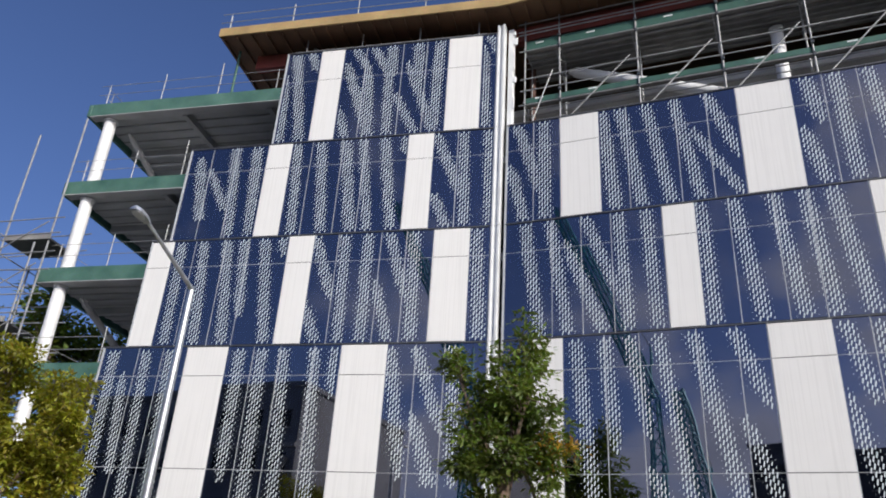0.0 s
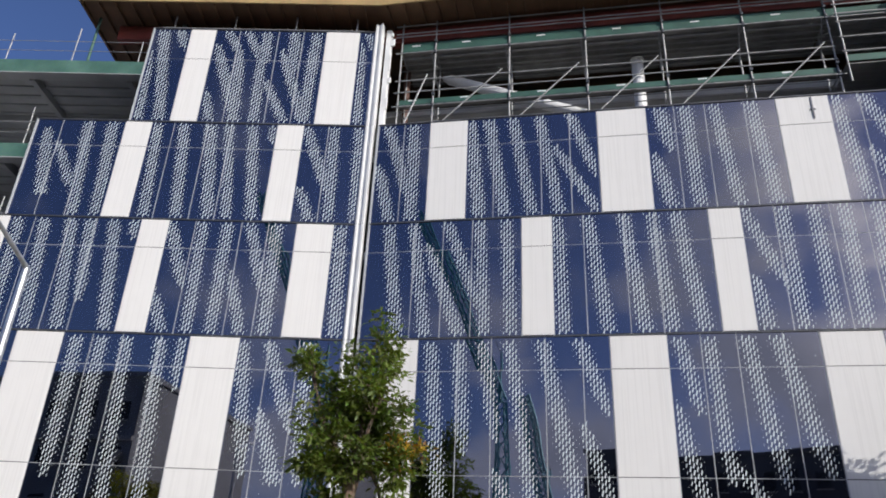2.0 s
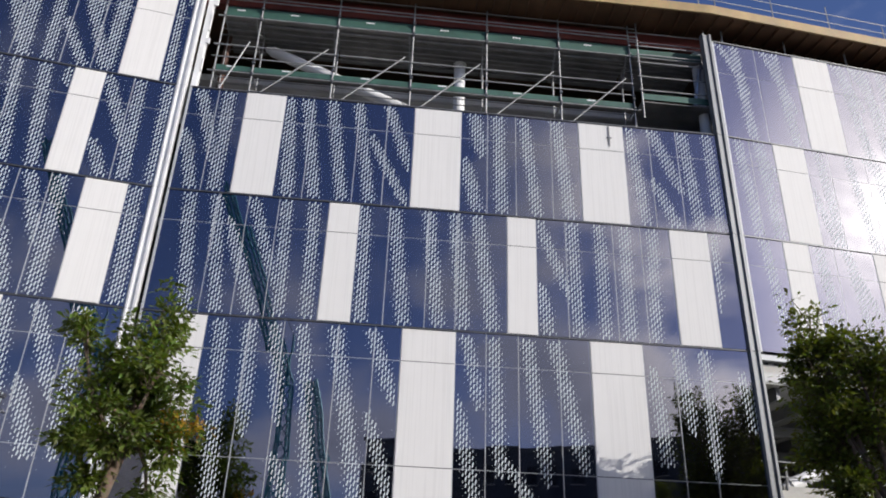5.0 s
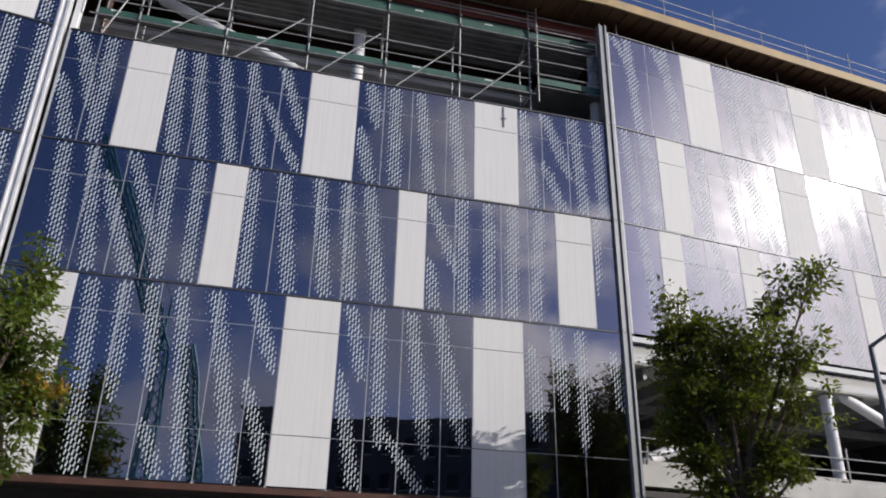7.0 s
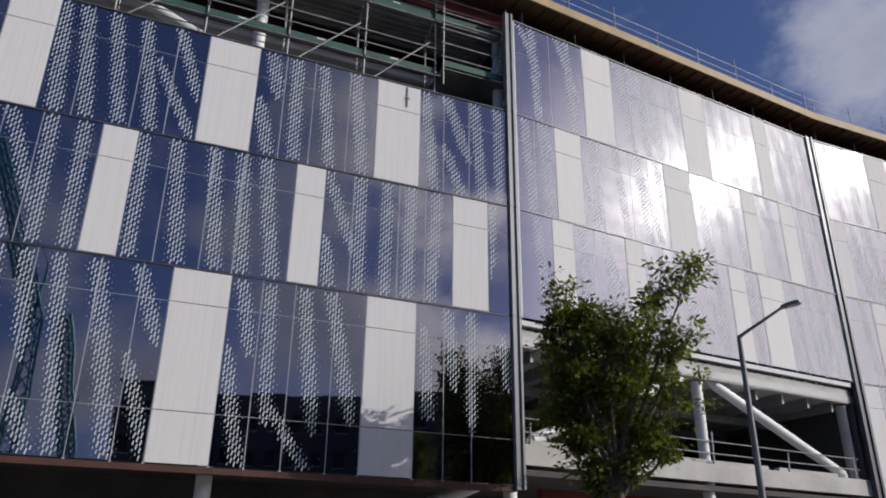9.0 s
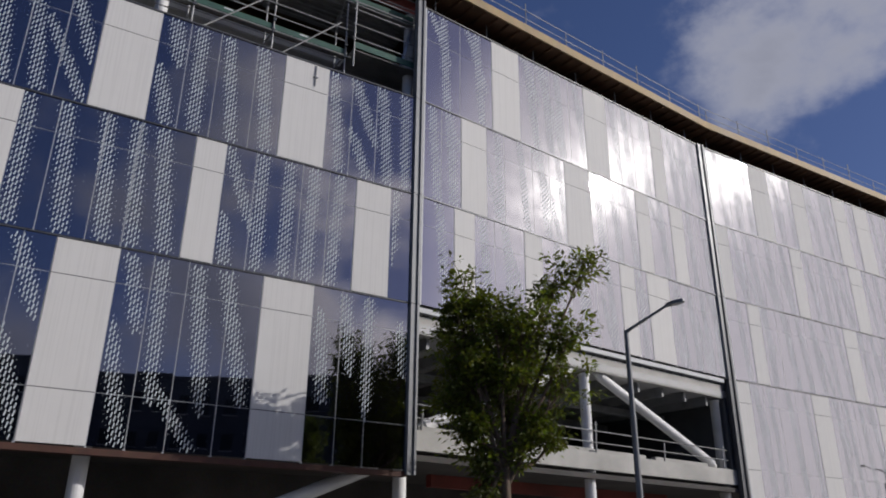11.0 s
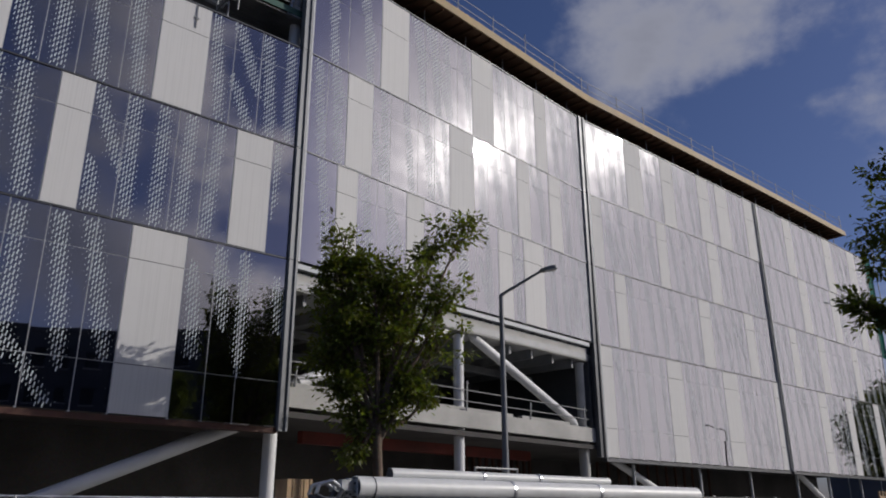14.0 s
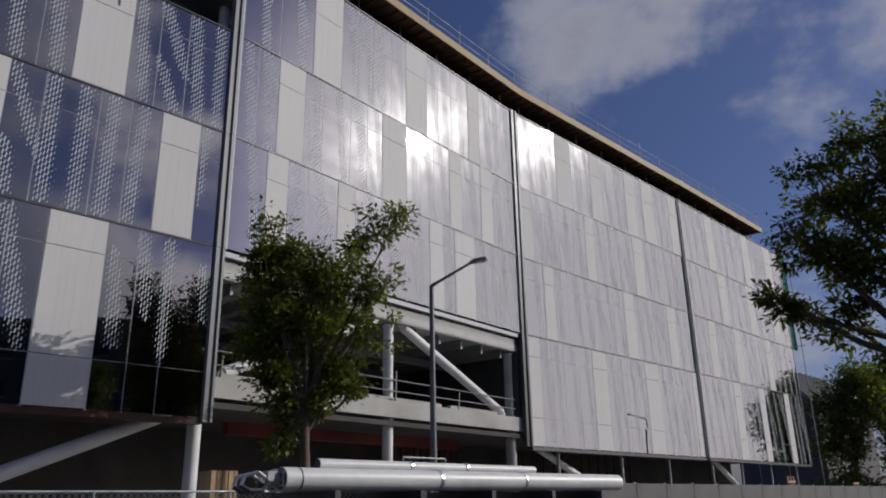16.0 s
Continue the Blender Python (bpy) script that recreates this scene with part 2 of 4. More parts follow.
def leaf_material(name, color, tint):
    m = material(name, color, 0.5, 0, 0.3, 9, 0.8, 0, tint=tint, island=0.45)
    m.node_tree.nodes["Principled BSDF"].inputs["Subsurface Weight"].default_value = 0.0
    n, l = m.node_tree.nodes, m.node_tree.links
    b, out = n["Principled BSDF"], n["Material Output"]
    src = b.inputs["Base Color"].links[0].from_socket
    tr, mx, gain = n.new("ShaderNodeBsdfTranslucent"), n.new("ShaderNodeMixShader"), n.new("ShaderNodeMix")
    gain.data_type, gain.blend_type = "RGBA", "MULTIPLY"
    gain.inputs[0].default_value, gain.inputs[7].default_value = 1.0, (1.5, 1.6, 0.5, 1)
    l.new(src, gain.inputs[6])
    l.new(gain.outputs[2], tr.inputs["Color"])
    mx.inputs[0].default_value = 0.42
    l.new(b.outputs[0], mx.inputs[1])
    l.new(tr.outputs[0], mx.inputs[2])
    l.new(mx.outputs[0], out.inputs["Surface"])
    return m


LEAF_GREEN = leaf_material("green_leaves", (0.088, 0.148, 0.028), (0.155, 0.205, 0.042))
LEAF_DARK = leaf_material("dark_green_leaves", (0.085, 0.125, 0.03), (0.16, 0.185, 0.04))
LEAF_YELLOW = leaf_material("yellow_green_leaves", (0.25, 0.27, 0.03), (0.40, 0.38, 0.045))
LEAF_AUTUMN = leaf_material("orange_yellow_leaves", (0.42, 0.22, 0.02), (0.45, 0.30, 0.04))


# ---- mesh building ----
class Shape:
    """Collects boxes, tubes and sheets into one mesh."""

    def __init__(self):
        self.v, self.f = [], []

    def box(self, x0, x1, y0, y1, z0, z1, m=None, bevel=0.0):
        c = [(x0, y0), (x1, y0), (x1, y1), (x0, y1)]
        b = min(bevel, (x1 - x0) * 0.4, (y1 - y0) * 0.4)
        if b > 0:
            c = [(x0 + b, y0), (x1 - b, y0), (x1, y0 + b), (x1, y1 - b), (x1 - b, y1), (x0 + b, y1), (x0, y1 - b), (x0, y0 + b)]
        self.prism(c, z0, z1, m)
        return self

    def prism(self, outline, z0, z1, m=None):
        k, n = len(self.v), len(outline)
        pts = [Vector((x, y, z0)) for x, y in outline] + [Vector((x, y, z1)) for x, y in outline]
        self.v += [tuple(m @ p) if m else tuple(p) for p in pts]
        self.f += [tuple(range(k + n - 1, k - 1, -1)), tuple(range(k + n, k + 2 * n))]
        self.f += [(k + i, k + (i + 1) % n, k + n + (i + 1) % n, k + n + i) for i in range(n)]
        return self

    def tube(self, p, q, r, r2=None, n=8, caps=True):
        p, q = Vector(p), Vector(q)
        r2 = r if r2 is None else r2
        d = (q - p).normalized()
        a = d.orthogonal().normalized()
        b = d.cross(a)
        k = len(self.v)
        for c, rad in ((p, r), (q, r2)):
            for i in range(n):
                t = 2 * math.pi * i / n
                self.v.append(tuple(c + (a * math.cos(t) + b * math.sin(t)) * rad))
        self.f += [(k + i, k + (i + 1) % n, k + n + (i + 1) % n, k + n + i) for i in range(n)]
        if caps:
            self.v += self.v[k:k + 2 * n]
            k += 2 * n
            self.f += [tuple(range(k + n - 1, k - 1, -1)), tuple(range(k + n, k + 2 * n))]
        return self

    def path(self, pts, r, n=8):
        for p, q in zip(pts, pts[1:]):
            self.tube(p, q, r, n=n)
        return self

    def quad(self, *pts):
        k = len(self.v)
        self.v += [tuple(p) for p in pts]
        self.f.append(tuple(range(k, k + len(pts))))
        return self

    def mesh(self, name):
        me = bpy.data.meshes.new(name)
        me.from_pydata(self.v, [], self.f)
        me.update()
        return me


def part(name, shape, mat, parent=None, label="", smooth=False):
    me = shape if isinstance(shape, bpy.types.Mesh) else shape.mesh(name)
    if not me.materials:
        me.materials.append(mat)
    if smooth:
        me.polygons.foreach_set("use_smooth", [True] * len(me.polygons))
    ob = new(name, me)
    ob.parent = parent
    return tagged(ob, label)


def thing(name, label, category, m=None, group="", kind=""):
    ob = new(name)
    ob.empty_display_size = 0.2
    if m is not None:
        ob.matrix_basis = m
    return tagged(ob, label, category, group, kind)


# ---- the plan ----
NODE = [(-11.03, 24.90), (1.75, 21.75), (18.45, 14.75), (35.10, 9.75), (51.60, 2.95), (68.30, -3.75)]
BOTTOM, LOW, J34, J23, J12, TOP = 4.07, 5.41, 9.31, 13.24, 17.08, 21.29
ROWS = {1: (J12, TOP, (19.87,)), 2: (J23, J12, (16.02,)), 3: (J34, J23, (12.2,)), 4: (BOTTOM, J34, (LOW, 8.31))}


def section(i):
    a, b = Vector(NODE[i]), Vector(NODE[i + 1])
    u = (b - a).normalized()
    return Matrix(((u.x, -u.y, 0, a.x), (u.y, u.x, 0, a.y), (0, 0, 1, 0), (0, 0, 0, 1)))


def offset_line(d, s0=0.0, s1=None):
    """The facade's line in plan, moved d metres inward, from s0 on the first section to s1 on the last."""
    pts = []
    us = [(Vector(NODE[i + 1]) - Vector(NODE[i])).normalized() for i in range(5)]
    for i in range(6):
        u0, u1 = us[max(0, i - 1)], us[min(4, i)]
        n0, n1 = Vector((-u0.y, u0.x)), Vector((-u1.y, u1.x))
        n = (n0 + n1).normalized()
        p = Vector(NODE[i]) + n * (d / max(0.5, n.dot(n0)))
        if i == 0:
            p += us[0] * s0
        if i == 5 and s1 is not None:
            p += us[4] * (s1 - (Vector(NODE[5]) - Vector(NODE[4])).length)
        pts.append((p.x, p.y))
    return pts


def strip(shape, d0, d1, z0, z1, s0=0.0, s1=None):
    """A band of material that follows the facade between two depths and two heights."""
    front, back = offset_line(d0, s0, s1), offset_line(d1, s0, s1)
    return shape.prism(front + back[::-1], z0, z1)


# panels of every row: places of the joints along the section; w before a joint marks a white panel that ends there
FACADE = {
    (0, 1): "4.76 6.16 w7.09 7.99 9.44 10.36 11.2 w12.43 13.0",
    (0, 2): "1.54 2.46 3.45 4.66 w5.58 6.37 7.54 8.38 9.96 w10.87 11.74 13.0",
    (0, 3): "0.85 w1.72 2.56 3.71 4.59 6.06 w6.97 7.84 9.34 10.21 11.12 w12.31 13.0",
    (0, 4): "0.02 1.34 2.23 3.11 w4.55 5.46 6.37 7.52 8.41 w9.9 10.81 11.71 13.0",
    (1, 2): "0.3 1.22 2.11 w3.38 4.27 5.79 6.72 7.6 w9.15 10.03 10.97 12.16 13.1 w14.64 15.53 16.48 18.0",
    (1, 3): "0.3 1.82 2.73 3.64 5.15 w6.08 7.02 8.22 9.12 10.66 w11.57 12.51 14.02 14.93 15.87 w17.14 18.0",
    (1, 4): "0.3 1.22 w2.12 3.32 4.28 5.81 6.84 7.6 w9.15 10.04 10.98 12.18 13.1 w14.68 15.62 16.53 18.0",
    (2, 1): "0.25 1.9 3.51 w4.99 5.9 6.75 7.89 8.83 w10.28 11.06 12.04 13.36 w14.27 15.2 16.2 17.2",
    (2, 2): "0.25 1.05 1.95 w3.18 4.08 5.55 6.49 7.37 w8.88 9.77 10.7 11.81 w12.73 14.23 w15.21 16.2 17.2",
    (2, 3): "0.25 1.64 w2.58 3.51 4.98 w5.91 7.4 8.9 10.36 w11.3 12.1 w13.6 14.4 15.5 16.4 17.2",
    (3, 1): "0.35 1.8 2.7 3.65 w5.15 6.1 7.05 w8.3 9.2 10.05 10.9 w12.15 12.95 w14.4 15.4 16.4 w17.65",
    (3, 2): "0.35 w1.25 2.3 3.5 4.8 6.05 w7.0 8.0 9.1 10.2 11.2 w12.4 13.4 14.4 15.5 16.6 17.65",
    (3, 3): "0.35 1.9 w2.82 4.0 5.05 6.2 7.2 8.4 9.55 w10.75 11.6 12.7 13.6 14.55 w15.65 16.6 17.65",
    (3, 4): "0.35 w1.27 2.18 3.2 4.5 5.8 w7.2 8.2 9.2 10.2 11.25 w12.85 13.9 14.9 15.9 16.95 w17.65",
    (4, 1): "0.35 1.4 2.7 3.95 w5.1 6.4 7.6 8.9 10.2 w11.45 12.5 13.4 14.5 w15.9 17.0 17.95",
    (4, 2): "0.35 1.4 2.7 3.9 5.0 w6.2 7.4 8.6 9.9 w11.1 12.3 13.4 14.5 w15.7 17.0 17.95",
    (4, 3): "0.35 1.3 2.4 w3.4 4.4 5.4 6.5 w7.6 8.8 10.0 11.2 12.0 w13.0 14.2 15.4 16.6 17.95",
    (4, 4): "0.35 1.4 2.6 3.9 5.2 w6.4 7.4 8.5 9.5 w10.5 11.8 13.0 14.3 w15.3 16.1 17.0 17.95",
}
GAP = 0.012


# printed bands on the first two sections, along the section at the row's head and foot; a comma gives the share of the row's height where a band begins or ends
BANDS = {
    (0, 1): "5.12>5.75 4.83,0.31>5.00,1.00 5.68,0.00>6.11,0.25 7.24,0.20>8.38,1.00 7.45,0.00>8.18,0.32 8.11,0.27>8.35,1.00 7.15,0.71>7.51,1.00 8.21,0.00>8.97,0.38 8.94,0.33>9.08,1.00 9.23,0.59>10.07,1.00 8.98,0.00>9.10,0.39 9.71,0.28>10.76,1.00 10.03,0.00>10.14,0.51 10.87>10.78 12.53,0.16>12.65,1.00 12.69,0.00>13.18,0.30",
    (0, 2): "1.99,0.13>2.43,0.81 2.51,0.29>3.37,0.74 3.35>3.67 4.20>4.47 5.79>6.04 6.70>7.10 7.61>8.14 8.27>8.75 9.08>9.57 9.85,0.00>9.87,0.22 10.88,0.00>12.00,0.77 11.92>12.08 10.99,0.69>11.44,1.00 12.80>12.92",
    (0, 3): "2.02>2.16 2.84>3.23 3.73>4.23 4.37,0.00>4.68,0.79 5.14>5.70 5.84,0.00>5.94,0.20 6.96,0.00>7.83,0.65 8.06>8.22 6.99,0.69>7.42,1.00 8.90>8.94 9.27,0.49>9.82,1.00 9.57,0.00>10.29,0.65 10.47>10.57 12.52>12.71",
    (0, 4): "4.98,0.00>5.05,0.83 5.72>5.87 6.47>6.83 7.50>7.86 8.21,0.00>8.28,0.34 9.98,0.00>10.54,0.79 10.86,0.46>11.49,0.84 10.75,0.00>11.66,0.53 11.96,0.00>12.11,0.84 0.42>0.60 1.62>1.86 2.50>2.74 0.95,0.2>1.30,0.8",
    (1, 2): "0.61,0.00>1.48,0.79 1.56>1.62 0.43,0.48>0.91,1.00 3.46>3.83 4.06>4.61 4.86>5.47 5.72>6.32 6.69,0.00>7.54,0.69 6.23,0.37>7.44,1.00 9.54,0.00>9.83,0.47 9.25,0.50>9.71,1.00 10.36>10.50 11.21>11.63 12.33>12.69 14.80>15.20 15.56,0.00>16.47,0.67 15.58,0.59>16.17,1.00 16.67>16.97 17.59>17.66",
    (1, 3): "0.93>1.43 1.74>2.27 2.25,0.26>3.27,1.00 2.78,0.00>3.82,0.77 3.85>4.04 4.68>4.84 6.25>6.37 7.13>7.59 8.19>8.62 9.03>9.36 9.71>10.21 11.58,0.00>12.57,0.71 11.72,0.63>11.87,1.00 12.71>12.80 13.59>13.64 14.43>14.35 15.33>15.14 17.31,0.00>17.18,0.71",
    (1, 4): "2.48>2.94 3.30,0.00>3.53,0.65 3.99,0.00>4.40,0.57 4.39,0.75>4.90,1.00 4.76>5.46 5.67>6.68 6.67,0.00>7.44,0.44 6.80,0.52>7.58,1.00 9.41,0.00>9.86,0.45 9.16,0.38>9.83,1.00 10.25,0.00>10.44,0.80 11.20,0.00>11.74,0.81 11.98,0.00>12.82,0.77 10.55,0.71>11.56,1.00 14.94,0.18>15.15,0.70 15.70,0.00>15.97,0.51 16.52,0.00>16.54,0.74 17.63,0.17>17.83,0.49",
}


def dash(shape, x, z, w, h):
    k = len(shape.v)
    y = -0.004
    lean = h * 0.14
    shape.v += [(x - w / 2 - lean / 2, y, z - h * 0.34), (x + w * 0.22 - lean / 2, y, z - h / 2), (x + w / 2 + lean / 2, y, z + h * 0.34), (x - w * 0.22 + lean / 2, y, z + h / 2)]
    shape.f.append((k, k + 1, k + 2, k + 3))


def band_lines(i, row, spans, rng):
    """The printed bands of a row: (place at its upper end, share of height there, place and share at its lower end, half width)."""
    lines = []
    for text in BANDS.get((i, row), "").split():
        (a, f), (b, g) = [(float(p[0]), float(p[1]) if len(p) > 1 else k) for k, p in enumerate(e.split(",") for e in text.split(">"))]
        lines.append((a, f, b, g, rng.uniform(0.165, 0.20)))
    if not lines:
        for s0, s1, joints in spans:
            for a, b in zip(joints, joints[1:]):
                w = b - a
                c = a + w * rng.uniform(0.3, 0.6)
                lines.append((c, 0, c + rng.uniform(0.1, 0.5), 1, rng.uniform(0.16, 0.21)))
                if rng.random() < 0.5:
                    f = rng.choice((0.0, 0.0, 0.45))
                    c = a + rng.uniform(-0.2, 0.3)
                    lines.append((c, f, c + rng.uniform(0.8, 1.1) * (1.0 if f == 0 else 0.6), f + rng.uniform(0.5, 0.75) if f == 0 else 1, 0.15))
    return lines


def frit_bands(shape, i, row, spans, z0, z1, rng):
    """Bands of slanted printed dashes, upright or leaning, that thin out to dots at their edges, with stray dots between them."""
    cells = {}
    dx, dz = 0.089, 0.180
    lines = band_lines(i, row, spans, rng)
    for a, f, b, g, half in lines:
        for j in range(int((z1 - z0) / dz) + 1):
            down = (z1 - z0 - j * dz) / (z1 - z0)
            if not f - 0.02 <= down <= g + 0.02:
                continue
            k = (down - f) / (g - f)
            mid = a + (b - a) * k
            if f > 0.05:
                half_here = half * min(1.0, 0.5 + 3 * k)
            else:
                half_here = half * (min(1.0, 0.5 + 3 * (1 - k)) if g < 0.95 else 1.0)
            for n in range(int((mid - half * 2) / dx) - 1, int((mid + half * 2) / dx) + 2):
                d = abs(n * dx - mid) / half_here
                if d < 1.75:
                    size = 1.0 if d < 0.85 else 0.78 if d < 1.08 else 0.5 if d < 1.32 else 0.24
                    cells[n, j] = max(size, cells.get((n, j), 0))
    for s0, s1, _ in spans:
        for _ in range(int((s1 - s0) * 5)):
            cells.setdefault((int(rng.uniform(s0, s1) / dx), rng.randrange(int((z1 - z0) / dz))), 0.2)
    for (n, j), k in sorted(cells.items()):
        x = n * dx
        z = z0 + 0.09 + j * dz + (0.5 * dz if n % 2 else 0)
        if z < z1 - 0.08 and any(s0 + 0.05 < x < s1 - 0.05 for s0, s1, _ in spans):
            k *= rng.uniform(0.88, 1.05)
            dash(shape, x, z, 0.044 * k, 0.166 * k)


def build_section(i, name, label):
    root = thing(name, label, "facade", section(i), kind="structure")
    rng = random.Random(40 + i)
    for row in (1, 2, 3, 4):
        if (i, row) not in FACADE:
            continue
        z0, z1, bands = ROWS[row]
        joints = [(float(t.lstrip("w")), t[0] == "w") for t in FACADE[i, row].split()]
        levels = [z0 + 0.03, *bands, z1 - 0.03]
        frit, spans, run = Shape(), [], []
        for (a, _), (b, white) in zip(joints, joints[1:]):
            run = run or [a]
            if white:
                if len(run) > 1:
                    spans.append((run[0], run[-1], run))
                run = []
            else:
                run.append(b)
            for c, d in zip(levels, levels[1:]):
                box = Shape()
                if white:
                    box.box(a + GAP, b - GAP, -0.012, 0.05, c + 0.011, d - 0.011, bevel=0.006)
                    part("white_panel", box, WHITE, root)
                    if c > levels[0]:
                        part("joint_seal", Shape().box(a + GAP, b - GAP, -0.004, 0.005, c - 0.0105, c + 0.0105), DARK_GAP, root)
                else:
                    tilt = Matrix.Rotation(radians(rng.uniform(-0.12, 0.12)), 4, "Z") @ Matrix.Rotation(radians(rng.uniform(-0.12, 0.12)), 4, "X")
                    mid = Vector(((a + b) / 2, 0.012, (c + d) / 2))
                    m = Matrix.Translation(mid) @ tilt
                    w, h = (b - a) / 2 - GAP, (d - c) / 2 - 0.008
                    box.box(-w, w, -0.012, 0.012, -h, h, m)
                    part("glass_pane", box, GLASS, root)
        if len(run) > 1:
            spans.append((run[0], run[-1], run))
        frit_bands(frit, i, row, spans, z0 + 0.03, z1 - 0.03, rng)
        tagged(part("printed_dots", frit, FRIT, root, "pale printed dashes in leaning bands on the glass"), kind="stuff")
        first, last = joints[0][0], joints[-1][0]
        for x, _ in joints:
            bar = Shape().box(x - 0.03, x + 0.03, 0.004 if first < x < last else -0.03, 0.14, z0, z1)
            part("mullion", bar, ALU, root)
        for z in bands:
            part("transom", Shape().box(first, last, 0.006, 0.12, z - 0.022, z + 0.022), ALU, root)
        part("joint_ledge", Shape().box(first, last, -0.035, 0.1, z1 - 0.026, z1 + 0.012), DARK_METAL, root)
        part("joint_shadow_gap", Shape().box(first, last, 0.01, 0.1, z1 + 0.014, z1 + 0.05), DARK_GAP, root)
    return root


WALLS = [
    build_section(0, "wall_1", "stepped blue glass facade with white panels, unfinished at its open edge"),
    build_section(1, "wall_2", "blue glass facade with white panels below a scaffolded opening"),
    build_section(2, "wall_3", "blue-grey glass facade with white panels over an open deck"),
    build_section(3, "wall_4", "silvery glass facade with narrow white panels, full height"),
    build_section(4, "wall_5", "silvery glass facade with white panels at the far end"),
]


def corner_post(i, z0, z1, mat, label, width=0.26, breaks=()):
    """An upright channel at the joint between two sections."""
    m = section(min(i, 4))
    m.translation = Vector((*NODE[i], 0))
    root = thing("corner_post", label, "facade post", m, "upright posts between facade sections", "structure")
    zs = [z0, *[b for b in breaks if z0 < b < z1], z1]
    for c, d in zip(zs, zs[1:]):
        h = width / 2
        part("flange", Shape().box(-h, -h + 0.07, -0.10, 0.15, c, d - 0.02, bevel=0.008), mat, root)
        part("flange", Shape().box(h - 0.09, h, -0.10, 0.15, c, d - 0.02, bevel=0.008), mat, root)
        part("web", Shape().box(-h + 0.072, h - 0.092, -0.04, 0.13, c, d - 0.02), mat, root)
    return root


corner_post(1, BOTTOM, TOP + 0.35, ALU_WHITE, "white upright channel between two facade sections", 0.28, (J34, J23, J12))
corner_post(2, BOTTOM - 0.1, TOP + 0.25, POST_GREY, "grey metal upright channel between two facade sections", 0.34, (J34, J23, J12))
corner_post(3, BOTTOM, TOP + 0.1, DARK_METAL, "dark grey upright channel between two facade sections", 0.42, (J34, J23, J12))
corner_post(4, BOTTOM, TOP, POST_GREY, "grey upright channel between two facade sections", 0.32, (J34, J23, J12))

# ---- ground ----
tagged(part("ground", Shape().prism([(-900, -900), (900, -900), (900, 900), (-900, 900)], -0.5, -0.02), GRASS_GROUND), "worn earth and verge reaching to the horizon", "ground", kind="structure")
road = Shape()
strip(road, -22.0, -8.5, -0.4, 0.0, -60, 120)
tagged(part("road", road, ASPHALT), "grey asphalt street along the site", "road", kind="structure")
pave = Shape()
strip(pave, -8.5, 12.0, -0.4, 0.13, -60, 60)
tagged(part("pavement", pave, PAVING), "pale concrete footpath with a raised kerb", "pavement", kind="structure")

# ---- floors, roof, core ----
FLOORS = [5.35, 8.75, 12.35, 16.0, 19.65]
for k, z in enumerate(FLOORS):
    if k == 0:
        slab = strip(Shape(), 0.16, 11.0, z - 0.62, z, 0.6)
        ob = part("floor_slab", slab, PALE_CONCRETE)
    else:
        slab = strip(Shape(), 0.2 if k < 4 else 2.6, 11.0, z - 0.28, z, -3.45)
        if k == 4:
            slab.prism([tuple((section(0) @ Vector(p)).xy) for p in ((-3.45, 0.2, 0), (13.0, 0.2, 0), (13.0, 2.595, 0), (-3.45, 2.595, 0))], z - 0.28, z)
        ob = part("floor_slab", slab, SOFFIT)
    tagged(ob, "grey concrete floor slab on steel decking", "floor slab", "floors of the building", "structure")

M_A = section(0)
for k, z in enumerate(FLOORS[1:]):
    end = (0.0, 1.5, 1.5, 4.7)[k]
    edge = thing("edge_beam", "green primed steel edge beam of an open floor", "steel beam", M_A, "green edge beams", "structure")
    part("front_beam", Shape().box(-3.5, end, 0.02, 0.19, z - 0.5, z + 0.05, bevel=0.01), GREEN, edge)
    part("lower_flange", Shape().box(-3.5, end, 0.02, 0.42, z - 0.53, z - 0.502), SOFFIT, edge)
    part("side_beam", Shape().box(-3.66, -3.51, 0.02, 11.0, z - 0.5, z + 0.05, bevel=0.01), GREEN, edge)
    for d in range(18):
        part("deck_rib", Shape().box(-3.4, 4.5, 0.55 + d * 0.56, 0.70 + d * 0.56, z - 0.345, z - 0.282), SOFFIT, edge)
    for d in (2.9, 5.8, 8.7):
        part("joist", Shape().box(-3.45, 12.8, d, d + 0.2, z - 0.62, z - 0.285), SOFFIT, edge)
    for x in (0.4, 4.0, 8.2):
        part("joist", Shape().box(x, x + 0.2, 0.43, 11.0, z - 0.58, z - 0.284), SOFFIT, edge)

core = Shape()
strip(core, 11.05, 11.4, 0.13, 22.0, 6.0)
tagged(part("wall_core", core, DARK_WALL), "dark unfinished inner wall of the building", "wall", kind="structure")
# recessed wall and soffit, coloured near black to stand for deep shade
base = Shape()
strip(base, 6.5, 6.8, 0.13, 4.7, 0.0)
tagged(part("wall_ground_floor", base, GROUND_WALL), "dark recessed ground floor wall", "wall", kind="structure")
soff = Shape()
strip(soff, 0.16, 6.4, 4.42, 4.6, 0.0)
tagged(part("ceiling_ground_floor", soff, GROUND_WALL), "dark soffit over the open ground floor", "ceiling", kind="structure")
for i, (a, b) in ((0, (0, 13.0)), (1, (0.2, 18.0)), (3, (0.3, 17.7)), (4, (0.3, 18.0))):
    flash = Shape().box(a, b, -0.02, 0.3, BOTTOM - 0.16, BOTTOM - 0.004)
    ob = part("bottom_flashing", flash, RUST if i < 2 else DARK_METAL)
    ob.matrix_basis = section(i)
    tagged(ob, "dark red-brown flashing under the glass", "flashing", "flashings under the facade", "structure")

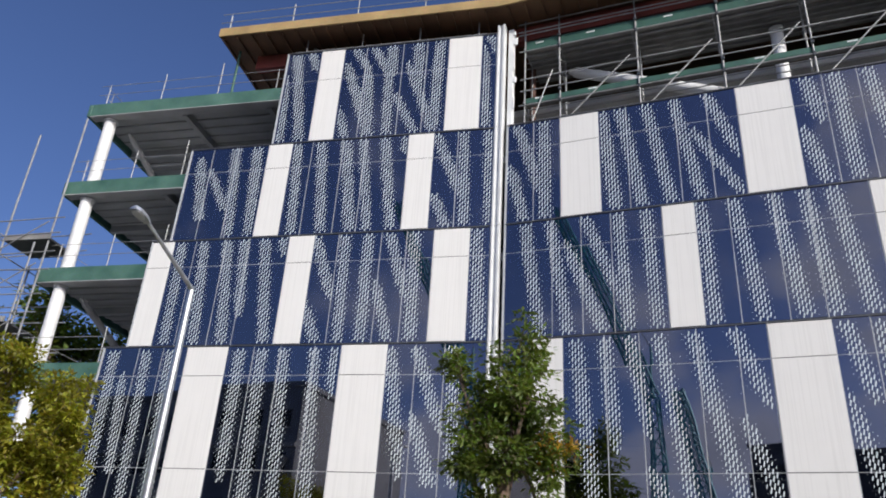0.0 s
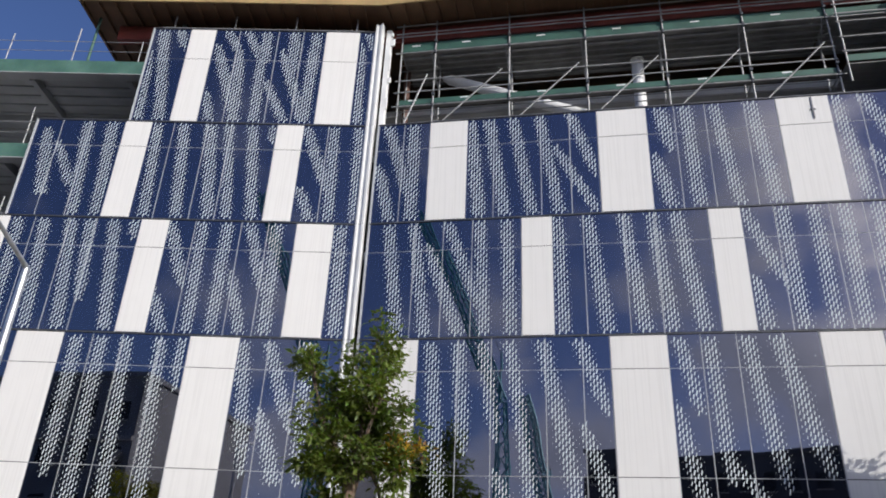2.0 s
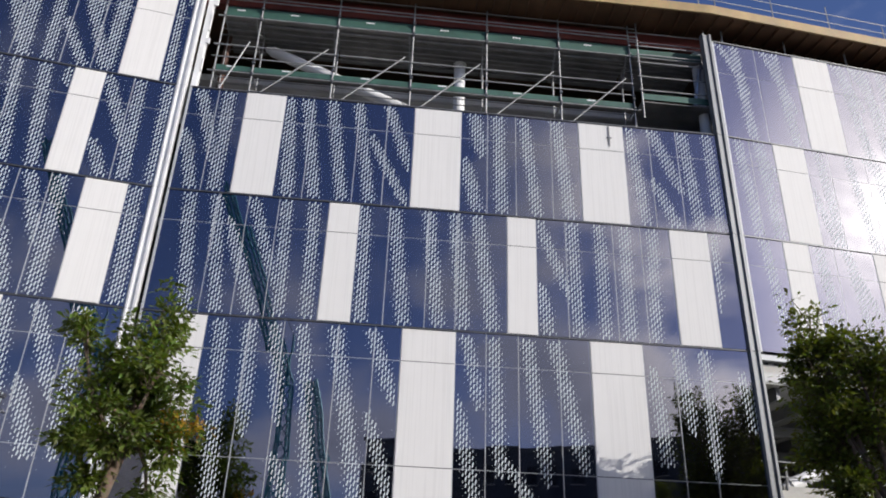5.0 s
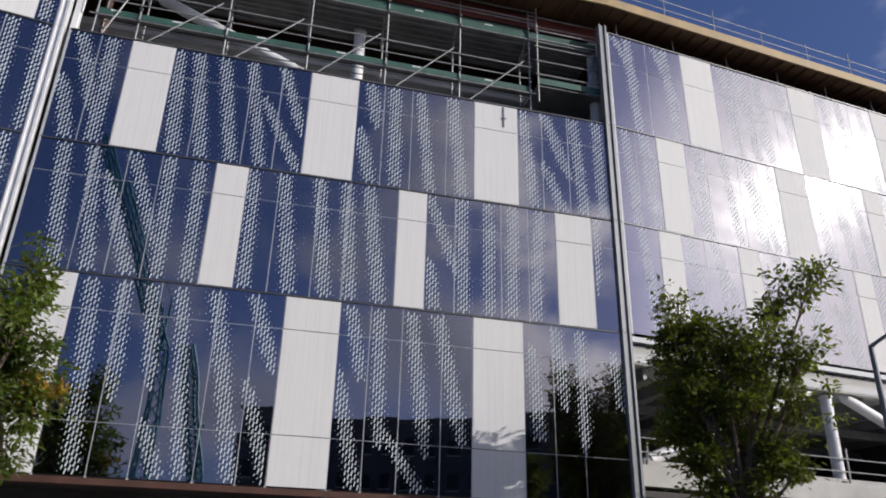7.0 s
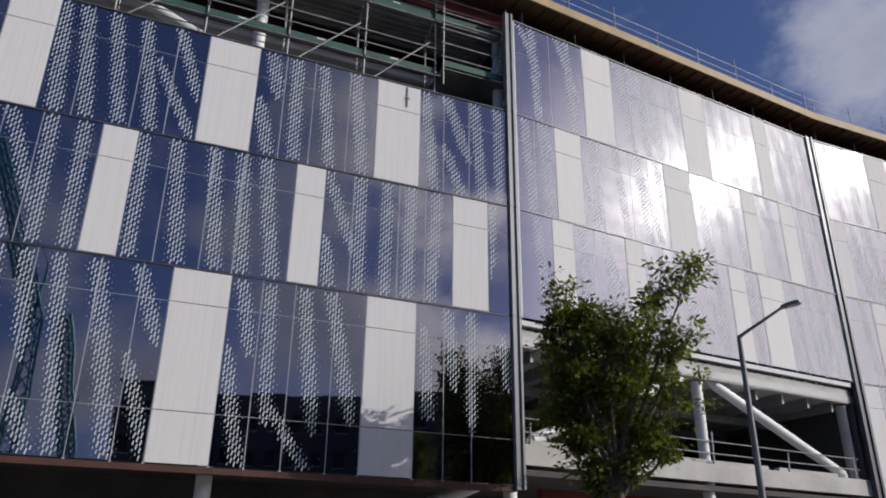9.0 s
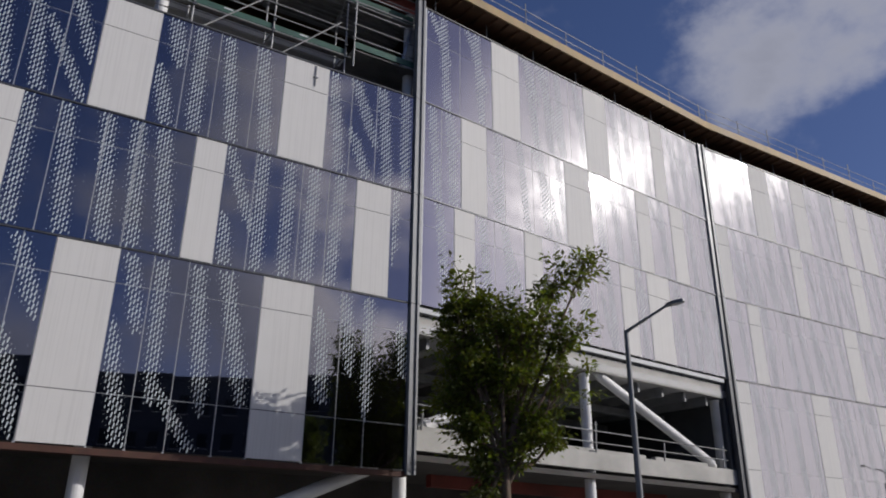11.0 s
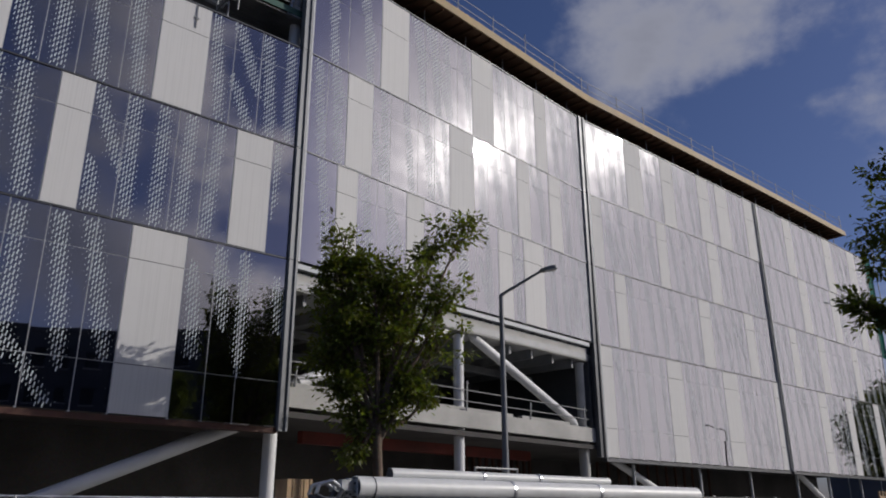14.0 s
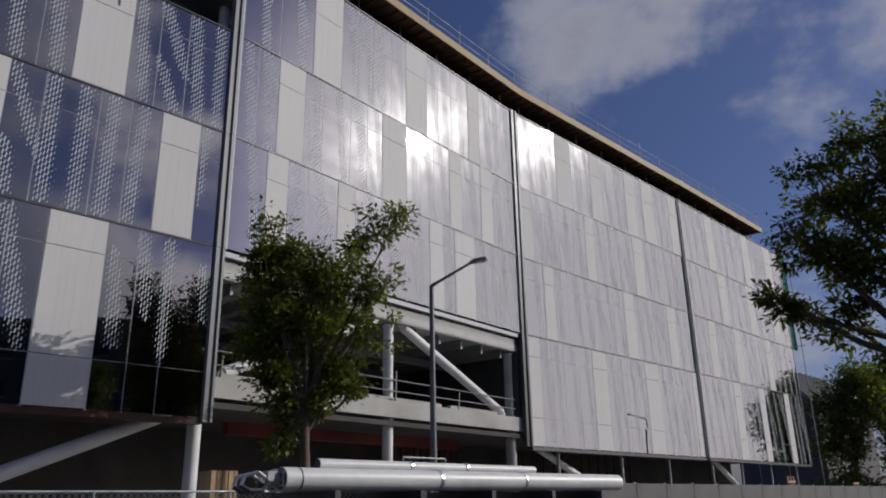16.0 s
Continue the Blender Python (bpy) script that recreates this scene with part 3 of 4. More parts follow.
# roof slab on timber formwork
roof = Shape()
strip(roof, -0.55, 11.0, 22.12, 22.4, 1.9, 13.5)
tagged(part("roof_slab", roof, CONCRETE), "fresh roof slab on timber formwork", "roof", kind="structure")
fascia = Shape()
strip(fascia, -0.62, -0.555, 22.04, 22.43, 1.9, 13.5)
tagged(part("roof_fascia", fascia, PLY), "yellow plywood edge form round the roof slab", "formwork", kind="structure")
deck = Shape()
strip(deck, -0.55, 11.0, 22.08, 22.115, 1.9, 13.5)
tagged(part("roof_form_deck", deck, BROWN), "brown plywood formwork under the roof slab", "formwork", kind="structure")
redbeam = Shape()
strip(redbeam, 0.7, 1.0, 21.35, 22.0, 3.0, 13.5)
tagged(part("roof_beam", redbeam, RED), "red oxide primed steel beam under the roof", "steel beam", kind="structure")
ribs = thing("formwork_joists", "brown timber joists under the roof formwork", "formwork", kind="structure")
for i in range(5):
    L = (Vector(NODE[i + 1]) - Vector(NODE[i])).length
    x = 2.0 if i == 0 else 0.3
    while x < (13.2 if i == 4 else L - 0.2):
        ob = part("timber_joist", Shape().box(x, x + 0.06, -0.5, 0.66 if i else 6.0, 21.97, 22.076), BROWN, ribs)
        ob.matrix_basis = section(i)
        x += 0.62

# ---- structure of the opening over wall_2 ----
M_B, M_C, M_D, M_E = section(1), section(2), section(3), section(4)


def steel_column(m, x, y, z0, z1, r, mat=WHITE_STEEL, label="white painted round steel column"):
    root = thing("steel_column", label, "column", m @ Matrix.Translation((x, y, z0)), "round steel columns", "structure")
    part("shaft", Shape().tube((0, 0, 0.02), (0, 0, z1 - z0), r, n=20), mat, root, smooth=False)
    part("base_collar", Shape().tube((0, 0, 0), (0, 0, 0.06), r * 1.35, n=20), DARK_METAL, root)
    part("cap_plate", Shape().tube((0, 0, z1 - z0 - 0.05), (0, 0, z1 - z0 + 0.01), r * 1.2, n=20), mat, root)
    return root


def steel_brace(m, p, q, r, mat=WHITE_STEEL, label="white painted diagonal steel brace"):
    root = thing("steel_brace", label, "brace", m, "diagonal steel braces", "structure")
    p, q = Vector(p), Vector(q)
    d = (q - p).normalized()
    part("shaft", Shape().tube(p + d * 0.25, q - d * 0.25, r, n=18), mat, root)
    for c, e in ((p, d), (q, -d)):
        part("end_plate", Shape().tube(c, c + e * 0.26, r * 0.45, r * 0.9, n=10), mat, root)
    return root


steel_column(M_B, 9.24, 1.8, 16.0, 20.52, 0.21)
steel_column(M_B, 9.24, 1.8, 20.735, 22.05, 0.09, GALV, "galvanised prop under the roof formwork")
steel_column(M_B, 18.1, 0.9, 16.0, 21.3, 0.2)
steel_brace(M_B, (2.1, 1.8, 20.42), (7.6, 1.8, 18.15), 0.2)
post_cover = part("post_cover", Shape().box(0.2, 0.4, 0.16, 0.4, J12 + 0.05, 21.5, bevel=0.02), ALU_WHITE)
post_cover.matrix_basis = M_B
tagged(post_cover, "white casing beside the opening", "facade post", kind="structure")
clips = thing("casing_clips", "bent white sheet clips on the unfinished casing edge", "metal clip", M_B, kind="structure")
for z, w, h in ((17.9, 0.06, 0.5), (19.05, 0.12, 0.22), (19.6, 0.05, 0.8), (20.75, 0.15, 0.3), (21.2, 0.08, 0.16)):
    part("clip", Shape().box(0.398, 0.402 + w, 0.14, 0.2, z, z + h, bevel=0.015), ALU_WHITE, clips)
steel_column(M_B, 0.75, 1.6, 16.0, 21.9, 0.12, RUST, "red-brown primed steel post beside the opening")


def scaffold(m, xs, y0, y1, base, lifts, rails, right):
    """Tube scaffold with green toe boards and planked lifts, and a projecting bay at one end."""
    root = thing("scaffold", "steel tube scaffold with green toe boards in the opening", "scaffold", m)
    for x in xs:
        for y in (y0, y1):
            top = rails[-1] + 0.14 if y == y0 else rails[-1] - 0.5
            part("standard", Shape().tube((x, y, base), (x, y, top), 0.03, n=8), TUBE, root)
        for z in lifts:
            part("transom", Shape().tube((x, y0 - 0.12, z - 0.06), (x, y1 + 0.12, z - 0.06), 0.028, n=6), TUBE, root)
    a, b = xs[0], xs[-1]
    for z in rails:
        part("guard_rail", Shape().tube((a - 0.25, y0 - 0.03, z), (b + 0.3, y0 - 0.03, z), 0.026, n=6), TUBE, root)
    for z in lifts:
        for y in (y0, y1):
            part("ledger", Shape().tube((a - 0.2, y - 0.05, z - 0.12), (b + 0.2, y - 0.05, z - 0.12), 0.028, n=6), TUBE, root)
        for j in range(8 if z > lifts[0] else 1):
            y = y0 + 0.07 + j * 0.25
            for p, q in zip(xs, xs[1:]):
                part("plank", Shape().box(p + 0.02, q - 0.02, y, y + 0.2, z - 0.03, z + 0.012), PLANK, root)
        for y in ((y0 + 0.3, y0 + 0.65, y0 + 1.2, y0 + 1.75) if z > lifts[0] else (y0 + 0.3, y0 + 0.65)):
            part("ledger", Shape().tube((a - 0.1, y, z - 0.1), (b + 0.1, y, z - 0.1), 0.022, n=6), TUBE, root)
        for x in xs[1:]:
            part("bracket_tube", Shape().tube((x, y0 + 0.02, z - 0.75), (x, y1 - 0.05, z - 0.1), 0.022, n=6), TUBE, root)
            for zz in (z - 0.14, z + 0.35):
                part("coupler", Shape().box(x - 0.055, x + 0.055, y0 - 0.085, y0 + 0.02, zz - 0.045, zz + 0.045, bevel=0.012), DARK_METAL, root)
    for p, q in zip(xs, xs[1:]):
        for z, h in ((lifts[-1], 0.4), (lifts[0], 0.22)):
            board = part("toe_board", Shape().box(p + 0.03, q - 0.03, y0 + 0.035, y0 + 0.065, z, z + h, bevel=0.004), GREEN_BOARD, root)
            for k, dx in enumerate((0.42, 0.5)):
                mark = Shape().box(p + (q - p) * dx - 0.16, p + (q - p) * dx + 0.14, y0 + 0.029, y0 + 0.033, z + h * 0.5 - 0.025 + 0.06 * (1 - k), z + h * 0.5 + 0.03 + 0.06 * (1 - k))
                if k == 0:
                    part("printed_bar", mark, ALU_WHITE, board, "pale unreadable printed bar")
        part("brace_tube", Shape().tube((p + 0.25, y0 - 0.06, base + 0.25), (q - 0.25, y0 - 0.06, lifts[-1] - 1.2), 0.026, n=6), TUBE, root)
        part("brace_tube", Shape().tube((q - 0.15, y0 - 0.02, lifts[-1] - 0.15), (q - 0.05, y1, lifts[-1] - 1.0), 0.024, n=6), TUBE, root)
    # projecting end bay
    c, d = right
    for x in (c, d):
        part("standard", Shape().tube((x, y0 - 0.2, base + 0.7), (x, y0 - 0.2, rails[-1] + 0.1), 0.03, n=8), TUBE, root)
    for z in (18.95, 19.55, 20.2, 20.55, 20.95):
        part("guard_rail", Shape().tube((c - 0.1, y0 - 0.23, z), (d + 0.15, y0 - 0.23, z), 0.026, n=6), TUBE, root)
    part("toe_board", Shape().box(c + 0.03, d - 0.03, y0 - 0.16, y0 - 0.13, 18.6, 18.85), GREEN_BOARD, root)
    part("toe_board", Shape().box(c - 0.2, d - 0.1, y0 + 0.035, y0 + 0.065, lifts[-1], lifts[-1] + 0.32), GREEN_BOARD, root)
    for z in (lifts[-1] - 0.12, 21.3, 21.75):
        part("guard_rail", Shape().tube((c - 0.3, y0 - 0.03, z), (d + 0.1, y0 - 0.03, z), 0.026, n=6), TUBE, root)
    for j in range(8):
        part("plank", Shape().box(c - 0.2, d - 0.1, y0 + 0.07 + j * 0.25, y0 + 0.27 + j * 0.25, lifts[-1] - 0.03, lifts[-1] + 0.012), PLANK, root)
    part("aluminium_ladder", Shape().tube((d - 0.55, y0 + 0.1, 18.7), (d - 0.1, y0 + 0.2, 20.75), 0.07, n=6), GALV, root, "bright aluminium ladder")
    for j in range(6):
        part("plank", Shape().box(c, d, y0 - 0.1 + j * 0.23, y0 + 0.12 + j * 0.23, 18.52, 18.56), PLANK, root)
    return root


scaffold(M_B, [0.75, 2.02, 4.72, 7.4, 10.05, 12.7, 15.35], 0.5, 1.5, 17.05, (18.3, 20.72), (21.4, 21.55, 21.92), (15.6, 18.2))
extra = thing("scaffold_rails", "steel guard tubes on the lower scaffold lift", "scaffold rail", M_B)
for z in (18.8, 19.32):
    part("guard_rail", Shape().tube((0.6, 0.45, z), (15.4, 0.45, z), 0.026, n=6), TUBE, extra)
bracket = thing("lifting_bracket", "small dark steel bracket hung over a white panel", "bracket", M_B)
part("stem", Shape().box(14.13, 14.165, -0.045, -0.014, 16.2, 17.0), POST_GREY, bracket)
part("cross_arm", Shape().box(14.07, 14.225, -0.05, -0.016, 16.52, 16.56), POST_GREY, bracket)


# ---- guard rails along the roof, the glass head and the open floors ----
def guard_rail(name, m, x0, x1, y, z, h, step, rails, label, lean=0.0, r=0.019):
    root = thing(name, label, "guard rail", m, "guard rails of the site")
    n = max(1, round((x1 - x0) / step))
    for i in range(n + 1):
        x = x0 + (x1 - x0) * i / n
        hh = h * (1.0 + 0.22 * ((i * 7) % 3 - 1))
        part("post", Shape().tube((x, y, z), (x + lean, y, z + hh), r, n=6), TUBE, root)
    for k in rails:
        part("rail", Shape().tube((x0 - 0.4, y - 0.03, z + k), (x1 + 0.3, y - 0.03, z + k), r * 0.62, n=6), TUBE, root)
    return root


LEN = [(Vector(NODE[i + 1]) - Vector(NODE[i])).length for i in range(5)]
for i, m in enumerate((M_A, M_B, M_C, M_D, M_E)):
    x0, x1 = (2.2, LEN[0] - 0.2) if i == 0 else (0.3, 13.2) if i == 4 else (0.3, LEN[i] - 0.3)
    guard_rail("roof_guard_rail", m, x0, x1, -0.45, 22.4, 1.05, 2.4, (0.45, 0.88), "galvanised guard rail along the roof edge", 0, 0.026)
    if i != 1:
        a = 5.4 if i == 0 else 0.8
        b = LEN[i] - 0.9 if i < 4 else 13.0
        guard_rail("edge_posts", m, a, b, 0.16, TOP - 0.2, 1.2, 2.55, (0.36,), "short steel edge posts behind the glass head", 0, 0.034)
for k, z in enumerate(FLOORS[1:]):
    end = (-0.2, 1.2, 1.2, 4.4)[k]
    guard_rail("floor_guard_rail", M_A, -3.0, end, 0.12, z + 0.05, 1.3, 2.3, (0.5, 0.95), "steel tube guard rail along an open floor edge")
    side = M_A @ pose(-3.2, 0.4, 0, 0, 0, 90)
    guard_rail("floor_guard_rail", side, 0.2, 9.8, 0.0, z + 0.05, 1.15, 2.4, (0.5, 0.95), "steel tube guard rail along an open floor edge")
for z0, z1 in ((8.8, 11.8), (12.4, 15.45), (16.05, 19.1), (5.0, 8.2)):
    steel_column(M_A, -2.8, 0.45, z0, z1, 0.23)
for z0, z1 in ((16.05, 19.1), (8.8, 11.8)):
    steel_brace(M_A, (-2.3, 1.0, z1 - 0.2), (-1.7, 6.2, z0 + 0.2), 0.13, SOFFIT, "grey diagonal steel brace under the open floor")
# green props under the roof at the open corner
steel_column(M_A, 2.35, 0.4, 19.7, 22.06, 0.05, GREEN, "thin green prop under the roof formwork")
steel_column(M_A, 5.5, 0.7, 19.7, 22.06, 0.07, GALV, "galvanised prop under the roof formwork")


# ---- loose scaffold beside the open corner ----
def tower_scaffold():
    m = M_A @ Matrix.Translation((-5.4, -0.35, 0))
    root = thing("scaffold_tower", "steel tube scaffold tower with planks beside the open floors", "scaffold", m)
    rng = random.Random(5)
    for x, y, z in ((0.2, 0, 18.1), (1.55, 0, 13.3), (2.05, 0.1, 18.8), (-1.4, 0, 14.2), (0.25, 1.5, 13.0), (2.0, 1.6, 14.6), (-1.3, 1.5, 12.6)):
        part("standard", Shape().tube((x, y, 0.13), (x + 0.05, y, z), 0.035, n=8), TUBE, root)
    for z in (3.0, 5.0, 7.0, 8.0, 8.9, 9.7, 10.6, 11.3, 12.1, 12.9, 13.6, 14.3):
        for y in (0.0, 1.55):
            part("ledger", Shape().tube((-2.6, y - 0.04, z + rng.uniform(-0.15, 0.15)), (2.6, y - 0.04, z + rng.uniform(-0.15, 0.15)), 0.024, n=6), TUBE, root)
        x = rng.choice((-1.35, 0.2, 1.6))
        part("transom", Shape().tube((x, -0.5, z), (x, 2.0, z), 0.024, n=6), TUBE, root)
    for z, x0, x1 in ((13.4, 0.25, 2.2), (10.2, -2.4, 1.4), (7.6, -2.4, 2.0)):
        for j in range(5):
            part("plank", Shape().box(x0, x1, 0.02 + j * 0.3, 0.30 + j * 0.3, z, z + 0.06), DARK_METAL, root)
        part("toe_board", Shape().box(x0, x1, -0.03, 0.0, z, z + 0.2), PLANK, root)
    for z in (5.1, 8.3, 10.3, 12.0):
        part("brace_tube", Shape().tube((-1.4, -0.07, z), (2.0, -0.07, z + 2.1), 0.024, n=6), TUBE, root)


tower_scaffold()

# ---- open deck under wall_3 ----
deck_beam = Shape().box(0.25, 17.0, 0.22, 0.5, 8.42, 9.02, bevel=0.015)
ob = part("deck_edge_beam", deck_beam, PALE_CONCRETE)
ob.matrix_basis = M_C
tagged(ob, "pale concrete beam under the glass", "beam", kind="structure")
head_trim = part("deck_head_trim", Shape().box(0.25, 17.0, 0.06, 0.3, 9.1, 9.27, bevel=0.01), ALU)
head_trim.matrix_basis = M_C
tagged(head_trim, "grey metal trim under the lowest glass row", "trim", kind="structure")
packers = thing("deck_packers", "dark packing blocks between the beam and the glass trim", "packing block", M_C, kind="structure")
for k in range(24):
    part("packer", Shape().box(0.6 + k * 0.68, 0.78 + k * 0.68, 0.24, 0.46, 9.022, 9.098), DARK_METAL, packers)
deck_ceiling = thing("deck_joists", "grey steel joists under the floor over the open deck", "steel joist", M_C, kind="structure")
for k in range(11):
    part("joist", Shape().box(0.9 + k * 1.52, 1.02 + k * 1.52, 0.52, 10.8, 8.05, 8.465), POST_GREY, deck_ceiling)
for y in (3.4, 6.9):
    part("cross_beam", Shape().box(0.3, 16.9, y, y + 0.22, 7.75, 8.045), POST_GREY, deck_ceiling)
steel_column(M_C, 8.35, 0.5, 0.13, 4.7, 0.2)
steel_column(M_C, 8.35, 0.5, 5.36, 8.3, 0.2)
steel_brace(M_C, (9.0, 0.5, 8.45), (16.2, 0.5, 5.45), 0.19)
steel_brace(M_C, (7.8, 0.5, 8.45), (0.6, 0.5, 5.45), 0.19)
steel_column(M_C, 16.75, 0.55, 5.36, 8.32, 0.2, PALE_CONCRETE, "pale concrete column at the deck's end")
steel_column(M_C, 16.75, 0.55, 0.13, 4.7, 0.24, PALE_CONCRETE, "pale concrete column under the deck")
wall_end = part("wall_deck_end", Shape().box(17.0, 17.2, 0.2, 10.5, 5.36, 9.3), DARK_METAL)
wall_end.matrix_basis = M_C
tagged(wall_end, "dark end wall of the open deck", "wall", kind="structure")
guard_rail("deck_guard_rail", M_C, 0.6, 16.5, 0.28, 5.35, 0.95, 4.0, (0.38, 0.8), "galvanised guard rail along the open deck", 0.05, 0.034)
for x in (0.5, 4.6, 8.0, 12.0):
    fl = part("deck_upstand", Shape().box(x, x + 3.4, 0.3, 0.55, 5.352, 5.5, bevel=0.01), PALE_CONCRETE)
    fl.matrix_basis = M_C
    tagged(fl, "low pale concrete kerb on the deck edge", "kerb", "deck kerbs", "structure")
under = part("deck_under_beam", Shape().box(3.0, 16.0, 3.0, 3.3, 4.0, 4.62), RED)
under.matrix_basis = M_C
tagged(under, "red primed steel beam under the deck", "steel beam", kind="structure")
studs = thing("stud_wall", "unfinished brown steel stud wall on the ground floor", "stud wall", M_C)
for k in range(11):
    part("stud", Shape().box(12.2 + k * 0.45, 12.29 + k * 0.45, 3.6, 3.72, 0.13, 4.3), RUST, studs)
part("top_plate", Shape().box(12.0, 17.0, 3.58, 3.74, 3.2, 3.3), RUST, studs)
part("bottom_plate", Shape().box(12.0, 17.0, 3.58, 3.74, 1.6, 1.7), RUST, studs)

# ---- ground floor columns and braces ----
for x in (0.6, 9.2, 18.25):
    steel_column(M_B, x, 0.9, 0.13, 4.4, 0.21)
steel_brace(M_B, (10.2, 0.9, 1.25), (17.5, 0.9, 4.3), 0.2, WHITE_STEEL)
steel_brace(M_D, (1.6, 0.9, 4.2), (9.8, 0.9, 1.1), 0.17, WHITE_STEEL)
steel_brace(M_E, (2.2, 0.9, 4.3), (8.5, 0.9, 1.2), 0.17, WHITE_STEEL)
for m, xs in ((M_D, (3.2, 9.0, 14.2)), (M_E, (2.0, 6.5, 11.5, 16.5)), (M_A, (2.0, 7.5))):
    for x in xs:
        steel_column(m, x, 0.7, 0.13, 4.4, 0.08, GALV, "thin galvanised prop under the facade")
inner = thing("inner_studs", "brown steel studs behind the ground floor props", "stud wall", M_D)
for k in range(14):
    part("stud", Shape().box(4.0 + k * 0.9, 4.1 + k * 0.9, 4.2, 4.3, 0.13, 4.3), RUST, inner)

# green netting and a scaffold at the far end
net = thing("debris_netting", "green debris netting on a scaffold at the building's end", "netting", M_E)
wave = Shape()
for k in range(9):
    x0, x1 = 18.1 + k * 0.17, 18.1 + (k + 1) * 0.17
    o0, o1 = 0.25 + 0.09 * math.sin(k * 1.9), 0.25 + 0.09 * math.sin((k + 1) * 1.9)
    wave.quad((x0, o0, 13.3), (x1, o1, 13.3), (x1, o1 * 0.7, 21.7), (x0, o0 * 0.7, 21.7))
part("net", wave, NETTING, net)
for y in (-0.3, 2.2, 4.6):
    part("standard", Shape().tube((19.3, y, 0.13), (19.3, y, 22.6), 0.035, n=6), TUBE, net)
for z in (13.6, 15.6, 17.6, 19.6, 21.6, 22.4):
    part("ledger", Shape().tube((19.3, -0.6, z), (19.3, 5.0, z), 0.03, n=6), TUBE, net)
    part("ledger", Shape().tube((16.5, -0.3, z), (19.3, -0.3, z), 0.03, n=6), TUBE, net) if z > 21.4 else None


# ---- street lamps ----
def street_lamp(x, y, bend, tip, mat, label):
    root = thing("street_lamp", label, "street lamp", Matrix.Translation((x, y, 0.0)), "street lamps")
    tip = Vector(tip) - Vector((x, y, 0))
    part("base_plate", Shape().box(-0.2, 0.2, -0.2, 0.2, 0.13, 0.17, bevel=0.03), GALV, root)
    part("pole", Shape().tube((0, 0, 0.15), (0, 0, bend), 0.105, 0.065, n=16), mat, root, smooth=True)
    top = Vector((0, 0, bend))
    d = (tip - top).normalized()
    arm = Shape().tube(top - Vector((0, 0, 0.02)), top + d * 0.12, 0.062, 0.05, n=12)
    arm.tube(top + d * 0.1, tip - d * 0.45, 0.047, 0.036, n=12)
    part("arm", arm, mat, root, smooth=True)
    flat = Vector((d.x, d.y, 0)).normalized()
    ang = math.degrees(math.atan2(flat.y, flat.x))
    head = Matrix.Translation(tip - d * 0.5) @ pose(0, 0, 0, 0, -6, ang) @ Matrix.Diagonal((0.78, 0.78, 0.78, 1))
    body = Shape()
    outline = [(0, -0.05), (0.12, -0.10), (0.3, -0.155), (0.55, -0.15), (0.68, -0.09), (0.70, 0.0), (0.68, 0.09), (0.55, 0.15), (0.3, 0.155), (0.12, 0.10), (0, 0.05)]
    body.prism(outline, -0.02, 0.05, head)
    body.prism([(a * 0.9 + 0.04, b * 0.72) for a, b in outline], 0.051, 0.10, head)
    lamp = part("lamp_head", body, mat, root)
    part("lens", Shape().prism([(a * 0.6 + 0.22, b * 0.75) for a, b in outline], -0.045, -0.022, head), ALU_WHITE, lamp, "pale glass lens")


street_lamp(-5.2, 15.1, 7.69, (-5.84, 12.92, 8.45), GALV, "tall galvanised street lamp with an angled arm")
street_lamp(20.0, 8.25, 7.69, (20.0, 6.58, 8.42), POST_GREY, "tall grey street lamp with an angled arm")
street_lamp(56.5, -9.0, 7.69, (56.0, -10.6, 8.42), DARK_METAL, "tall grey street lamp far along the street")


